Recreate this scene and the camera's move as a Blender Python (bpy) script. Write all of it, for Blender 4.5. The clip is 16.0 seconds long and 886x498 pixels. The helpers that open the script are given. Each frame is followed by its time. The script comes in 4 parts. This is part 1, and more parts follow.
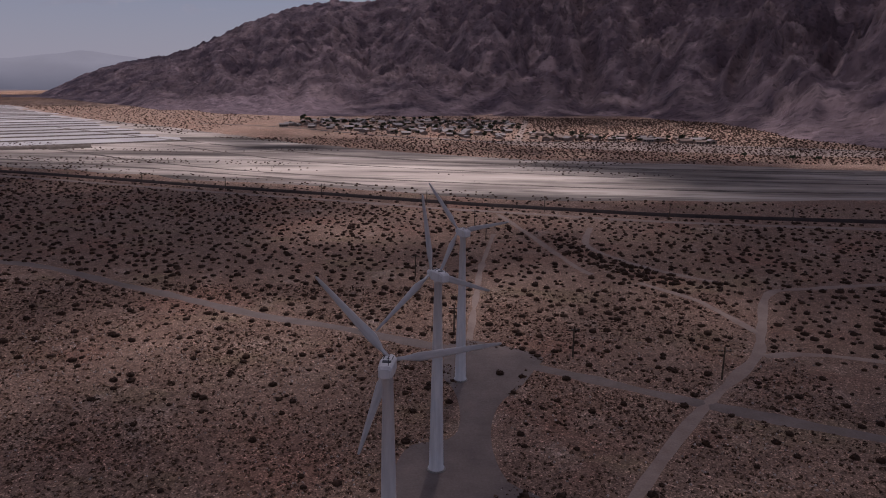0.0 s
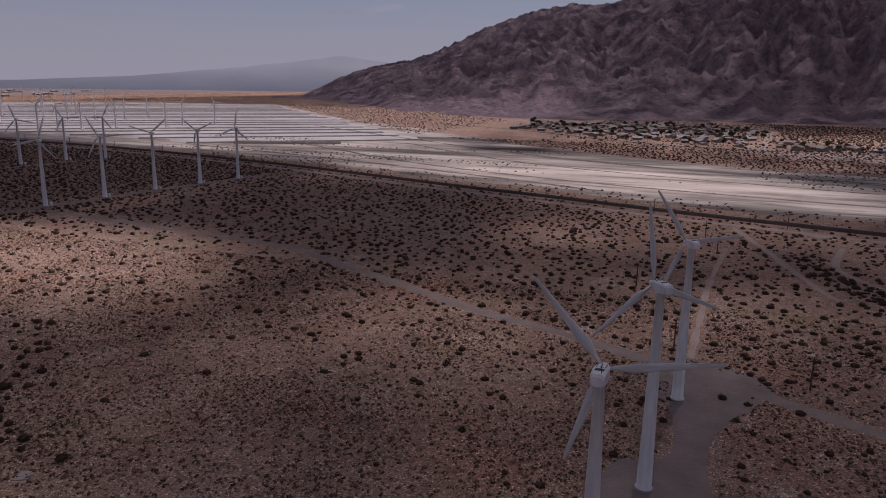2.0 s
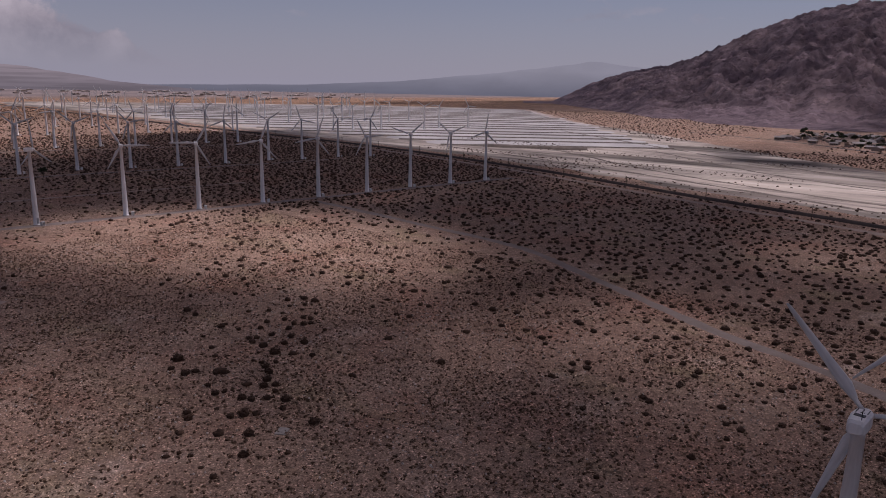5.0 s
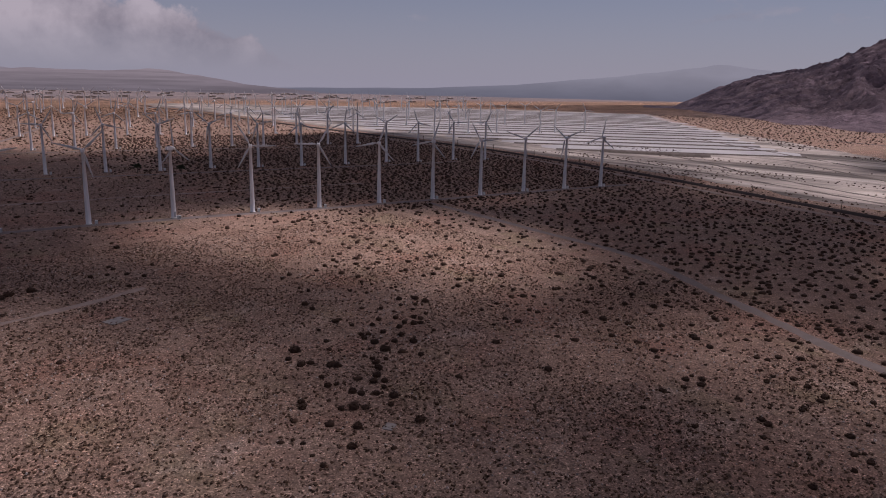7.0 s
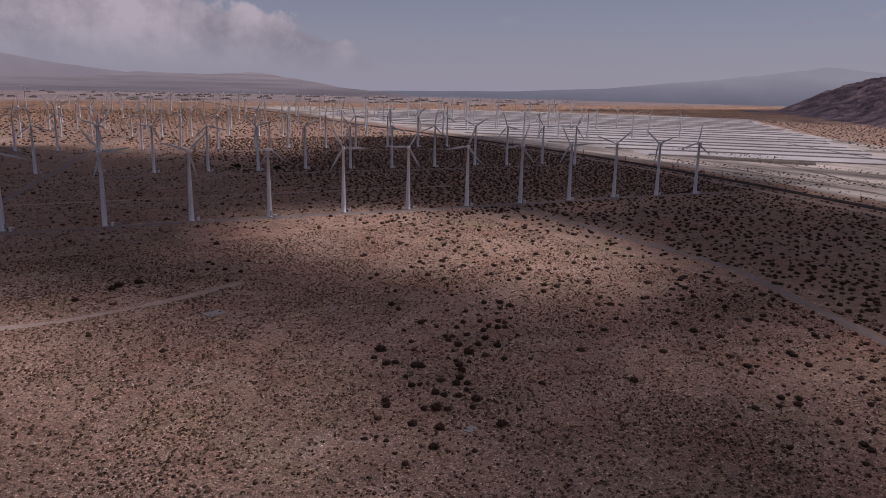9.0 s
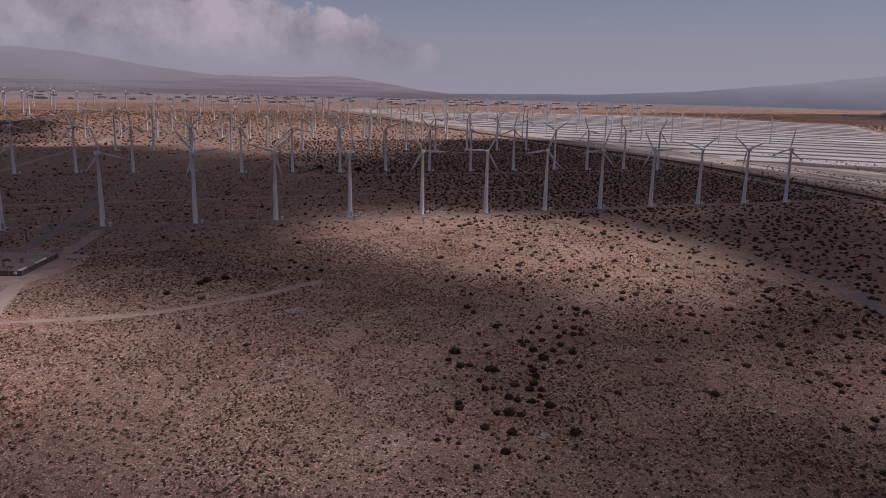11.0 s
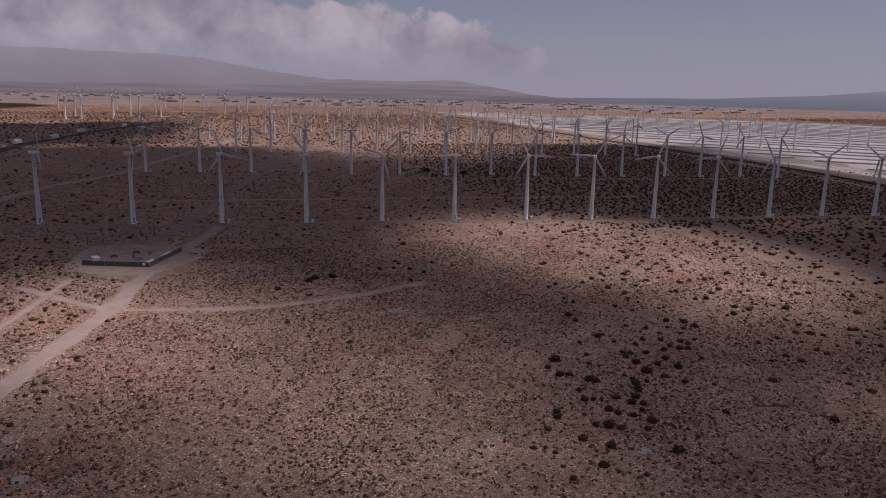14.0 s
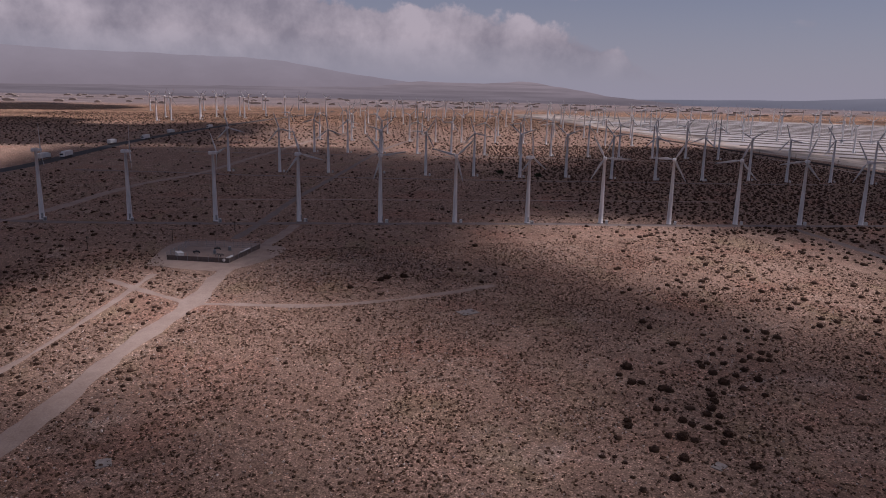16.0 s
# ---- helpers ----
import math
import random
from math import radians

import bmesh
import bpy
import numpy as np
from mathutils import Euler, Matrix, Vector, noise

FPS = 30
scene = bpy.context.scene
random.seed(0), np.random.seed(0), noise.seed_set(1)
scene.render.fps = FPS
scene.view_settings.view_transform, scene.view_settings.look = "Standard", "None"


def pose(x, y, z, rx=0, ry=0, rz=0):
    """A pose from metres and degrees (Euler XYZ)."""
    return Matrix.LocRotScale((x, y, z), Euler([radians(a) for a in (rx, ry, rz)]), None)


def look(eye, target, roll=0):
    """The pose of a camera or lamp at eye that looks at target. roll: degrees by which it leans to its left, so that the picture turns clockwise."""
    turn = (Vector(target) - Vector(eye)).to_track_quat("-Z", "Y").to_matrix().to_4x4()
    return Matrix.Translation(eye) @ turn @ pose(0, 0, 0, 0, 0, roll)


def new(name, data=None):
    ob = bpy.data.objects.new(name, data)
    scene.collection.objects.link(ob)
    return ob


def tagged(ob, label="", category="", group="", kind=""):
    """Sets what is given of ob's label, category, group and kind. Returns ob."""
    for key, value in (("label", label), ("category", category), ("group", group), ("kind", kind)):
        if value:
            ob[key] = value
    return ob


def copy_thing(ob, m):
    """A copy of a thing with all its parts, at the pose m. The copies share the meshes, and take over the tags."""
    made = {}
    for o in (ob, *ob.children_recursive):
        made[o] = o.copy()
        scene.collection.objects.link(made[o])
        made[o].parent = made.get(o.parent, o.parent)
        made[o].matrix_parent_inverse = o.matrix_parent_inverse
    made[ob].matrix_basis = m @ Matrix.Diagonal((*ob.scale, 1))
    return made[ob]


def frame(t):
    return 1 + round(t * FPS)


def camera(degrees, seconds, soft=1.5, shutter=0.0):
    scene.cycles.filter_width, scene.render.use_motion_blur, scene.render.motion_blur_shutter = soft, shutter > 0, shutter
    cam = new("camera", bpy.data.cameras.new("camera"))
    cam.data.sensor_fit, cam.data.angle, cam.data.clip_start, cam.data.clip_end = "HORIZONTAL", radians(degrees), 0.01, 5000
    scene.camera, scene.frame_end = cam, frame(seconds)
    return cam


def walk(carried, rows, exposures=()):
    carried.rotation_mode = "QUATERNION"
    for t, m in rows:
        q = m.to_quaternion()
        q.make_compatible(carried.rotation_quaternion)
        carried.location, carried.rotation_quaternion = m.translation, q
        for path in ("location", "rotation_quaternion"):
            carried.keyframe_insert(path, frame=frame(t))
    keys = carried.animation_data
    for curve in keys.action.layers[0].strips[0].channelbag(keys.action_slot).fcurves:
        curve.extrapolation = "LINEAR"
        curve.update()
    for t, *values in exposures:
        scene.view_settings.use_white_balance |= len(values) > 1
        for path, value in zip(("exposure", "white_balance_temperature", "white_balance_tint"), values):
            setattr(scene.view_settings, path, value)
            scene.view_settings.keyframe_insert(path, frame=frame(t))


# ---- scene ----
cam = camera(63.5, 16.0, 1.0)
PATH = [
    (0, (-18.190, -9.511, 46.056), (-21.127, 87.895, 23.617), 0.70),
    (0.5, (-18.223, -9.465, 45.994), (-27.725, 87.520, 23.554), 0.76),
    (1, (-18.240, -9.440, 45.949), (-35.885, 86.399, 23.513), 0.82),
    (1.5, (-18.242, -9.435, 45.918), (-43.699, 84.634, 23.491), 0.87),
    (2, (-18.230, -9.447, 45.902), (-51.018, 82.327, 23.487), 0.92),
    (2.5, (-18.205, -9.475, 45.899), (-57.955, 79.510, 23.501), 0.97),
    (3, (-18.168, -9.518, 45.907), (-63.935, 76.533, 23.529), 1.02),
    (3.5, (-18.122, -9.573, 45.927), (-69.056, 73.529, 23.572), 1.06),
    (4, (-18.066, -9.639, 45.956), (-73.073, 70.832, 23.628), 1.10),
    (6.5, (-17.694, -10.080, 46.210), (-87.444, 58.065, 24.046), 1.27),
    (7, (-17.610, -10.178, 46.275), (-90.196, 54.950, 24.149), 1.30),
    (7.5, (-17.526, -10.276, 46.342), (-92.241, 52.412, 24.254), 1.32),
    (8, (-17.442, -10.372, 46.411), (-93.994, 50.074, 24.361), 1.34),
    (8.5, (-17.360, -10.464, 46.479), (-95.696, 47.665, 24.468), 1.36),
    (9, (-17.282, -10.550, 46.547), (-97.334, 45.206, 24.573), 1.37),
    (11.5, (-16.984, -10.846, 46.832), (-103.841, 33.660, 25.035), 1.42),
    (12, (-16.951, -10.866, 46.871), (-104.913, 31.431, 25.105), 1.42),
    (12.5, (-16.931, -10.869, 46.901), (-105.926, 29.223, 25.163), 1.42),
    (13, (-16.924, -10.853, 46.922), (-106.876, 27.057, 25.209), 1.41),
    (13.5, (-16.931, -10.817, 46.932), (-107.764, 24.943, 25.241), 1.41),
    (14, (-16.954, -10.760, 46.931), (-108.589, 22.904, 25.258), 1.40),
    (14.5, (-16.993, -10.679, 46.917), (-109.474, 20.600, 25.259), 1.38),
    (15, (-17.051, -10.573, 46.888), (-110.313, 18.303, 25.242), 1.37),
    (15.5, (-17.129, -10.440, 46.845), (-111.102, 16.030, 25.205), 1.35),
    (16, (-17.227, -10.279, 46.786), (-111.875, 13.669, 25.148), 1.33),
]
walk(cam, [(t, look(eye, target, roll)) for t, eye, target, roll in PATH], [(0, -0.32, 6000, 25)])

# ---- world, sun, exposure ----
SUN_EL, SUN_AZ = radians(57), radians(8)          # azimuth from +y towards +x
TO_SUN = Vector((math.sin(SUN_AZ) * math.cos(SUN_EL), math.cos(SUN_AZ) * math.cos(SUN_EL), math.sin(SUN_EL)))

world = bpy.data.worlds.new("world")
scene.world = world
world.use_nodes = True
wn, wl = world.node_tree.nodes, world.node_tree.links
wn.clear()
w_out = wn.new("ShaderNodeOutputWorld")
w_bg = wn.new("ShaderNodeBackground")
w_sky = wn.new("ShaderNodeTexSky")
w_sky.sky_type, w_sky.sun_disc = "NISHITA", False
w_sky.sun_elevation, w_sky.sun_rotation = SUN_EL, SUN_AZ
w_sky.altitude, w_sky.air_density, w_sky.dust_density, w_sky.ozone_density = 200, 1.0, 0.7, 2.0
w_bg.inputs["Strength"].default_value = 0.061
w_tc = wn.new("ShaderNodeTexCoord")
w_sep = wn.new("ShaderNodeSeparateXYZ")
wl.new(w_tc.outputs["Generated"], w_sep.inputs[0])
w_map = wn.new("ShaderNodeMapping")
w_map.inputs["Scale"].default_value = (5.0, 5.0, 13.0)
w_map.inputs["Location"].default_value = (3.1, 1.7, 0.4)
wl.new(w_tc.outputs["Generated"], w_map.inputs[0])
w_noise = wn.new("ShaderNodeTexNoise")
w_noise.inputs["Scale"].default_value = 1.0
w_noise.inputs["Detail"].default_value = 9
w_noise.inputs["Roughness"].default_value = 0.55
wl.new(w_map.outputs[0], w_noise.inputs["Vector"])


def w_math(op, a, b, clamp=False):
    n = wn.new("ShaderNodeMath")
    n.operation, n.use_clamp = op, clamp
    for i, v in enumerate((a, b)):
        if isinstance(v, (int, float)):
            n.inputs[i].default_value = v
        else:
            wl.new(v, n.inputs[i])
    return n.outputs[0]


# a bank of cumulus towards the west, whose tops fall away to the south-west
w_az = w_math("MULTIPLY", w_math("ARCTAN2", w_sep.outputs["X"], w_sep.outputs["Y"]), 180 / math.pi)
w_top = wn.new("ShaderNodeValToRGB")
w_top.color_ramp.interpolation = "B_SPLINE"
TOPS = [(-120, 0.17), (-98, 0.15), (-86, 0.125), (-81, 0.095), (-75.5, 0.112), (-70, 0.085), (-64, 0.08), (-57, 0.0), (-40, 0.0)]
while len(w_top.color_ramp.elements) < len(TOPS):
    w_top.color_ramp.elements.new(0.5)
for el, (a, h) in zip(w_top.color_ramp.elements, TOPS):
    el.position, el.color = (a + 120) / 80, (h * 5, h * 5, h * 5, 1)
wl.new(w_math("DIVIDE", w_math("ADD", w_az, 120), 80, True), w_top.inputs[0])
w_puff = wn.new("ShaderNodeTexNoise")
w_puff.inputs["Scale"].default_value = 13.0
w_puff.inputs["Detail"].default_value = 8
w_puff.inputs["Roughness"].default_value = 0.6
wl.new(w_tc.outputs["Generated"], w_puff.inputs["Vector"])
w_edge = w_math("ADD", w_math("MULTIPLY", w_top.outputs[0], 0.2), w_math("MULTIPLY", w_math("SUBTRACT", w_puff.outputs["Fac"], 0.5), 0.09))
w_bank = w_math("MULTIPLY", w_math("SUBTRACT", w_edge, w_sep.outputs["Z"]), 130.0, True)
w_bank = w_math("MULTIPLY", w_bank, w_math("MULTIPLY", w_math("ADD", w_az, 122), 0.5, True))
# small puffs higher up
w_mask = w_math("MULTIPLY", w_math("SUBTRACT", w_noise.outputs["Fac"], 0.585), 9.0, True)
w_mask = w_math("MULTIPLY", w_mask, w_math("MULTIPLY", w_math("SUBTRACT", w_sep.outputs["Z"], 0.075), 50.0, True))
w_low = w_math("MULTIPLY", w_math("SUBTRACT", w_sep.outputs["Z"], 0.015), 18.0, True)
w_fac = w_math("MULTIPLY", w_math("MULTIPLY", w_math("MAXIMUM", w_mask, w_bank), w_low), 0.85)
w_tone = wn.new("ShaderNodeMixRGB")
w_tone.inputs["Color1"].default_value = (4.6, 4.15, 4.45, 1)
w_tone.inputs["Color2"].default_value = (9.2, 8.2, 8.1, 1)
wl.new(w_math("MULTIPLY", w_math("SUBTRACT", w_puff.outputs["Fac"], 0.36), 3.4, True), w_tone.inputs["Fac"])
w_mix = wn.new("ShaderNodeMixRGB")
wl.new(w_tone.outputs[0], w_mix.inputs["Color2"])
wl.new(w_fac, w_mix.inputs["Fac"])
w_haze = wn.new("ShaderNodeMixRGB")
w_haze.inputs["Fac"].default_value = 0.62
w_haze.inputs["Color2"].default_value = (4.3, 4.4, 5.1, 1)
wl.new(w_sky.outputs[0], w_haze.inputs["Color1"])
w_air = wn.new("ShaderNodeMixRGB")
w_air.inputs["Color2"].default_value = (6.2, 6.0, 6.6, 1)
wl.new(w_math("MULTIPLY", w_math("SUBTRACT", 0.13, w_sep.outputs["Z"]), 6.0, True), w_air.inputs["Fac"])
wl.new(w_haze.outputs[0], w_air.inputs["Color1"])
wl.new(w_air.outputs[0], w_mix.inputs["Color1"])
wl.new(w_mix.outputs[0], w_bg.inputs["Color"])
wl.new(w_bg.outputs[0], w_out.inputs[0])

sun_data = bpy.data.lights.new("sun", "SUN")
sun_data.energy, sun_data.angle, sun_data.color = 5.0, radians(1.1), (1.0, 0.92, 0.84)
sun = new("sun", sun_data)
sun.matrix_world = look(TO_SUN * 100, (0, 0, 0))


# ---- materials ----
class Mat:
    """A small node builder."""

    def __init__(self, name, rough=0.9, metal=0.0, spec=0.3):
        self.m = bpy.data.materials.new(name)
        self.m.use_nodes = True
        self.n, self.l = self.m.node_tree.nodes, self.m.node_tree.links
        self.b = self.n["Principled BSDF"]
        self.b.inputs["Roughness"].default_value = rough
        self.b.inputs["Metallic"].default_value = metal
        self.b.inputs["Specular IOR Level"].default_value = spec
        self.pos = self.n.new("ShaderNodeNewGeometry").outputs["Position"]
        self.info = self.n.new("ShaderNodeObjectInfo").outputs["Random"]
        self.island = self.n.new("ShaderNodeNewGeometry").outputs["Random Per Island"]

    def noise(self, scale, detail=4, rough=0.55, vec=None, stretch=None):
        n = self.n.new("ShaderNodeTexNoise")
        n.inputs["Scale"].default_value = scale
        n.inputs["Detail"].default_value = detail
        n.inputs["Roughness"].default_value = rough
        v = vec or self.pos
        if stretch:
            mp = self.n.new("ShaderNodeMapping")
            mp.inputs["Scale"].default_value = stretch[:3]
            if len(stretch) > 3:
                mp.inputs["Rotation"].default_value = (0, 0, stretch[3])
            self.l.new(v, mp.inputs[0])
            v = mp.outputs[0]
        self.l.new(v, n.inputs["Vector"])
        return n.outputs["Fac"]

    def voronoi(self, scale, out="Distance"):
        n = self.n.new("ShaderNodeTexVoronoi")
        n.inputs["Scale"].default_value = scale
        self.l.new(self.pos, n.inputs["Vector"])
        return n.outputs[out]

    def ramp(self, fac, stops):
        r = self.n.new("ShaderNodeValToRGB")
        e = r.color_ramp.elements
        while len(e) < len(stops):
            e.new(0.5)
        for el, (p, c) in zip(e, stops):
            el.position = p
            el.color = (*c, 1) if not isinstance(c, (int, float)) else (c, c, c, 1)
        self.l.new(fac, r.inputs[0])
        return r.outputs[0]

    def mix(self, fac, a, b, mode="MIX"):
        n = self.n.new("ShaderNodeMixRGB")
        n.blend_type = mode
        for i, v in enumerate((fac, a, b)):
            if isinstance(v, (int, float)):
                n.inputs[i].default_value = v if i == 0 else (v, v, v, 1)
            elif isinstance(v, tuple):
                n.inputs[i].default_value = (*v, 1)
            else:
                self.l.new(v, n.inputs[i])
        return n.outputs[0]

    def math(self, op, a, b=0.0, clamp=False):
        n = self.n.new("ShaderNodeMath")
        n.operation, n.use_clamp = op, clamp
        for i, v in enumerate((a, b)):
            if isinstance(v, (int, float)):
                n.inputs[i].default_value = v
            else:
                self.l.new(v, n.inputs[i])
        return n.outputs[0]

    def color(self, c):
        if isinstance(c, tuple):
            self.b.inputs["Base Color"].default_value = (*c, 1)
        else:
            self.l.new(c, self.b.inputs["Base Color"])
        return self

    def bump(self, h, strength=0.4, dist=0.05):
        n = self.n.new("ShaderNodeBump")
        n.inputs["Strength"].default_value = strength
        n.inputs["Distance"].default_value = dist
        self.l.new(h, n.inputs["Height"])
        self.l.new(n.outputs[0], self.b.inputs["Normal"])
        return self


def mat_ground():
    m = Mat("desert_ground", 0.95, spec=0.1)
    broad = m.ramp(m.noise(0.012, 6, 0.6), [(0.3, (0.20, 0.128, 0.097)), (0.5, (0.25, 0.172, 0.132)), (0.7, (0.30, 0.222, 0.175))])
    mid = m.ramp(m.noise(0.13, 5, 0.65), [(0.3, (0.155, 0.098, 0.073)), (0.55, (0.25, 0.174, 0.137)), (0.75, (0.35, 0.27, 0.222))])
    base = m.mix(0.5, broad, mid)
    red = m.ramp(m.noise(0.035, 5, 0.6, stretch=(1, 1, 1, 0.4)), [(0.52, 0.0), (0.66, 0.55)])
    base = m.mix(red, base, (0.26, 0.142, 0.105))
    olive = m.ramp(m.noise(0.05, 5, 0.65, stretch=(0.7, 1.3, 1, 1.1)), [(0.55, 0.0), (0.68, 0.5)])
    base = m.mix(olive, base, (0.215, 0.175, 0.105))
    pale = m.ramp(m.noise(0.06, 6, 0.7, stretch=(1.2, 0.8, 1, 2.2)), [(0.58, 0.0), (0.7, 0.6)])
    base = m.mix(pale, base, (0.38, 0.31, 0.262))
    stones = m.ramp(m.voronoi(5.2, "Color"), [(0.0, 0.15), (0.3, 0.7), (0.66, 1.05), (0.8, 1.5), (1.0, 3.6)])
    clods = m.ramp(m.voronoi(1.1, "Color"), [(0.0, 0.45), (0.3, 0.9), (1.0, 1.15)])
    fine = m.ramp(m.noise(5.0, 3, 0.7), [(0.3, 0.65), (0.7, 1.6)])
    c = m.mix(0.85, base, stones, "MULTIPLY")
    c = m.mix(0.7, c, clods, "MULTIPLY")
    c = m.mix(0.7, c, fine, "MULTIPLY")
    c = m.mix(1.0, c, (1.04, 1.0, 0.95), "MULTIPLY")
    # far off, the scrub cover shows as a dark stipple
    sep = m.n.new("ShaderNodeSeparateXYZ")
    m.l.new(m.pos, sep.inputs[0])
    away = m.math("MULTIPLY", m.math("SUBTRACT", m.math("MULTIPLY", sep.outputs["X"], -1.0), 820.0), 0.004, True)
    stipple = m.ramp(m.voronoi(0.22, "Color"), [(0.0, 0.35), (0.45, 0.6), (0.6, 1.0), (1.0, 1.1)])
    c = m.mix(m.math("MULTIPLY", away, 0.9), c, m.mix(1.0, c, stipple, "MULTIPLY"))
    c = m.mix(m.math("MULTIPLY", away, 0.55), c, m.mix(1.0, c, (1.15, 0.97, 0.74), "MULTIPLY"))
    # distance haze put into the colour: the far plain fades to greyish mauve
    far_haze = m.math("MULTIPLY", m.math("SUBTRACT", m.math("MULTIPLY", sep.outputs["X"], -1.0), 1650.0), 0.003, True)
    c = m.mix(m.math("MULTIPLY", far_haze, 0.75), c, (0.17, 0.152, 0.158))
    streak = m.ramp(m.noise(1.0, 5, 0.7, stretch=(0.012, 0.0022, 1, 0.2)), [(0.35, 0.6), (0.6, 1.25)])
    c = m.mix(away, c, m.mix(1.0, c, streak, "MULTIPLY"))
    m.color(c).bump(m.noise(2.2, 5, 0.7), 0.9, 0.25)
    return m.m


def mat_track(name, a, b, wear=0.35):
    m = Mat(name, 0.95, spec=0.1)
    c = m.ramp(m.noise(0.22, 6, 0.65), [(0.3, a), (0.7, b)])
    c = m.mix(wear, c, m.ramp(m.noise(3.0, 4, 0.7), [(0.3, 0.6), (0.7, 1.3)]), "MULTIPLY")
    m.color(c).bump(m.noise(1.6, 5, 0.7), 0.5, 0.15)
    return m.m


def mat_pan():
    m = Mat("pale_sand_flat", 0.95, spec=0.1)
    c = m.ramp(m.noise(1.0, 7, 0.6, stretch=(0.004, 0.03, 1, 0.28)), [(0.36, (0.18, 0.15, 0.13)), (0.47, (0.34, 0.29, 0.25)), (0.62, (0.52, 0.455, 0.39))])
    s = m.ramp(m.noise(1.0, 5, 0.65, stretch=(0.012, 0.11, 1, 0.25)), [(0.40, 0.35), (0.48, 0.95), (1.0, 1.12)])
    c = m.mix(0.7, c, s, "MULTIPLY")
    wet = m.ramp(m.noise(0.011, 6, 0.65, stretch=(0.6, 1.7, 1, 0.3)), [(0.40, 0.42), (0.52, 1.0), (1.0, 1.1)])
    c = m.mix(0.85, c, wet, "MULTIPLY")
    m.color(c).bump(m.noise(0.8, 4), 0.3, 0.2)
    return m.m


def mat_pond():
    m = Mat("dry_pond_silt", 0.8, spec=0.3)
    c = m.ramp(m.noise(0.012, 6, 0.6), [(0.3, (0.24, 0.225, 0.22)), (0.5, (0.36, 0.34, 0.33)), (0.75, (0.46, 0.44, 0.43))])
    m.color(c)
    return m.m


def mat_paint(name, c, dirt=0.25, rough=0.45):
    m = Mat(name, rough, spec=0.4)
    tc = m.n.new("ShaderNodeTexCoord").outputs["Object"]
    d = m.ramp(m.noise(1.0, 6, 0.65, vec=tc, stretch=(1.6, 1.6, 0.18)), [(0.35, 1.0 - dirt), (0.62, 1.0)])
    v = m.math("ADD", m.math("MULTIPLY", m.info, 0.12), 0.92)
    m.color(m.mix(1.0, m.mix(1.0, c, d, "MULTIPLY"), v, "MULTIPLY"))
    return m.m


def mat_leaf(name, dark, light):
    m = Mat(name, 0.9, spec=0.1)
    c = m.ramp(m.island, [(0.0, dark), (1.0, light)])
    c = m.mix(0.6, c, m.ramp(m.noise(3.0, 3), [(0.3, 0.6), (0.7, 1.3)]), "MULTIPLY")
    m.color(c)
    return m.m


def mat_plain(name, c, rough=0.8, metal=0.0, var=0.3, scale=1.5):
    m = Mat(name, rough, metal)
    m.color(m.mix(1.0, c, m.ramp(m.noise(scale, 5, 0.65), [(0.3, 1.0 - var), (0.7, 1.0 + var * 0.4)]), "MULTIPLY"))
    return m.m


def mat_mountain():
    m = Mat("mountain_rock", 0.95, spec=0.1)
    c = m.ramp(m.noise(0.0045, 8, 0.62), [(0.3, (0.12, 0.088, 0.104)), (0.5, (0.168, 0.122, 0.136)), (0.7, (0.22, 0.16, 0.163))])
    gully = m.ramp(m.noise(0.02, 7, 0.7), [(0.36, 0.7), (0.5, 1.0), (0.7, 1.1)])
    c = m.mix(0.8, c, gully, "MULTIPLY")
    c = m.mix(0.5, c, m.ramp(m.voronoi(0.13, "Color"), [(0.0, 0.15), (0.28, 0.85), (0.7, 1.05), (1.0, 1.8)]), "MULTIPLY")
    bush = m.ramp(m.voronoi(0.075, "Distance"), [(0.0, 0.35), (0.22, 0.5), (0.34, 1.0)])
    c = m.mix(0.6, c, bush, "MULTIPLY")
    m.color(c).bump(m.noise(0.06, 9, 0.75), 0.8, 6.0)
    return m.m


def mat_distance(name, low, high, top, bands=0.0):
    """Far hills seen through kilometres of air: the haze is painted on as a glow, with a little of their own relief."""
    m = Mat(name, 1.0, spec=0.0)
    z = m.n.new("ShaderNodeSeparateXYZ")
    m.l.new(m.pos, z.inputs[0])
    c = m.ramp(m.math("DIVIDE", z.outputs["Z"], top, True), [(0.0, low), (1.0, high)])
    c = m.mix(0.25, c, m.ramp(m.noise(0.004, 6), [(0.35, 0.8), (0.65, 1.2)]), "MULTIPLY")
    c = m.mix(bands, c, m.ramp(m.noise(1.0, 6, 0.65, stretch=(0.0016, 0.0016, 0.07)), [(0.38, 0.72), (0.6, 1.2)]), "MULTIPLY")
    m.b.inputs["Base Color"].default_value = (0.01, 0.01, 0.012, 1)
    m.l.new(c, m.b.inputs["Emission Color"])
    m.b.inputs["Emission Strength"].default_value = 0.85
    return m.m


def mat_cloud():
    m = Mat("cloud_vapour", 1.0, spec=0.0)
    m.color((0.9, 0.9, 0.9))
    m.b.inputs["Transmission Weight"].default_value = 0.0
    return m.m


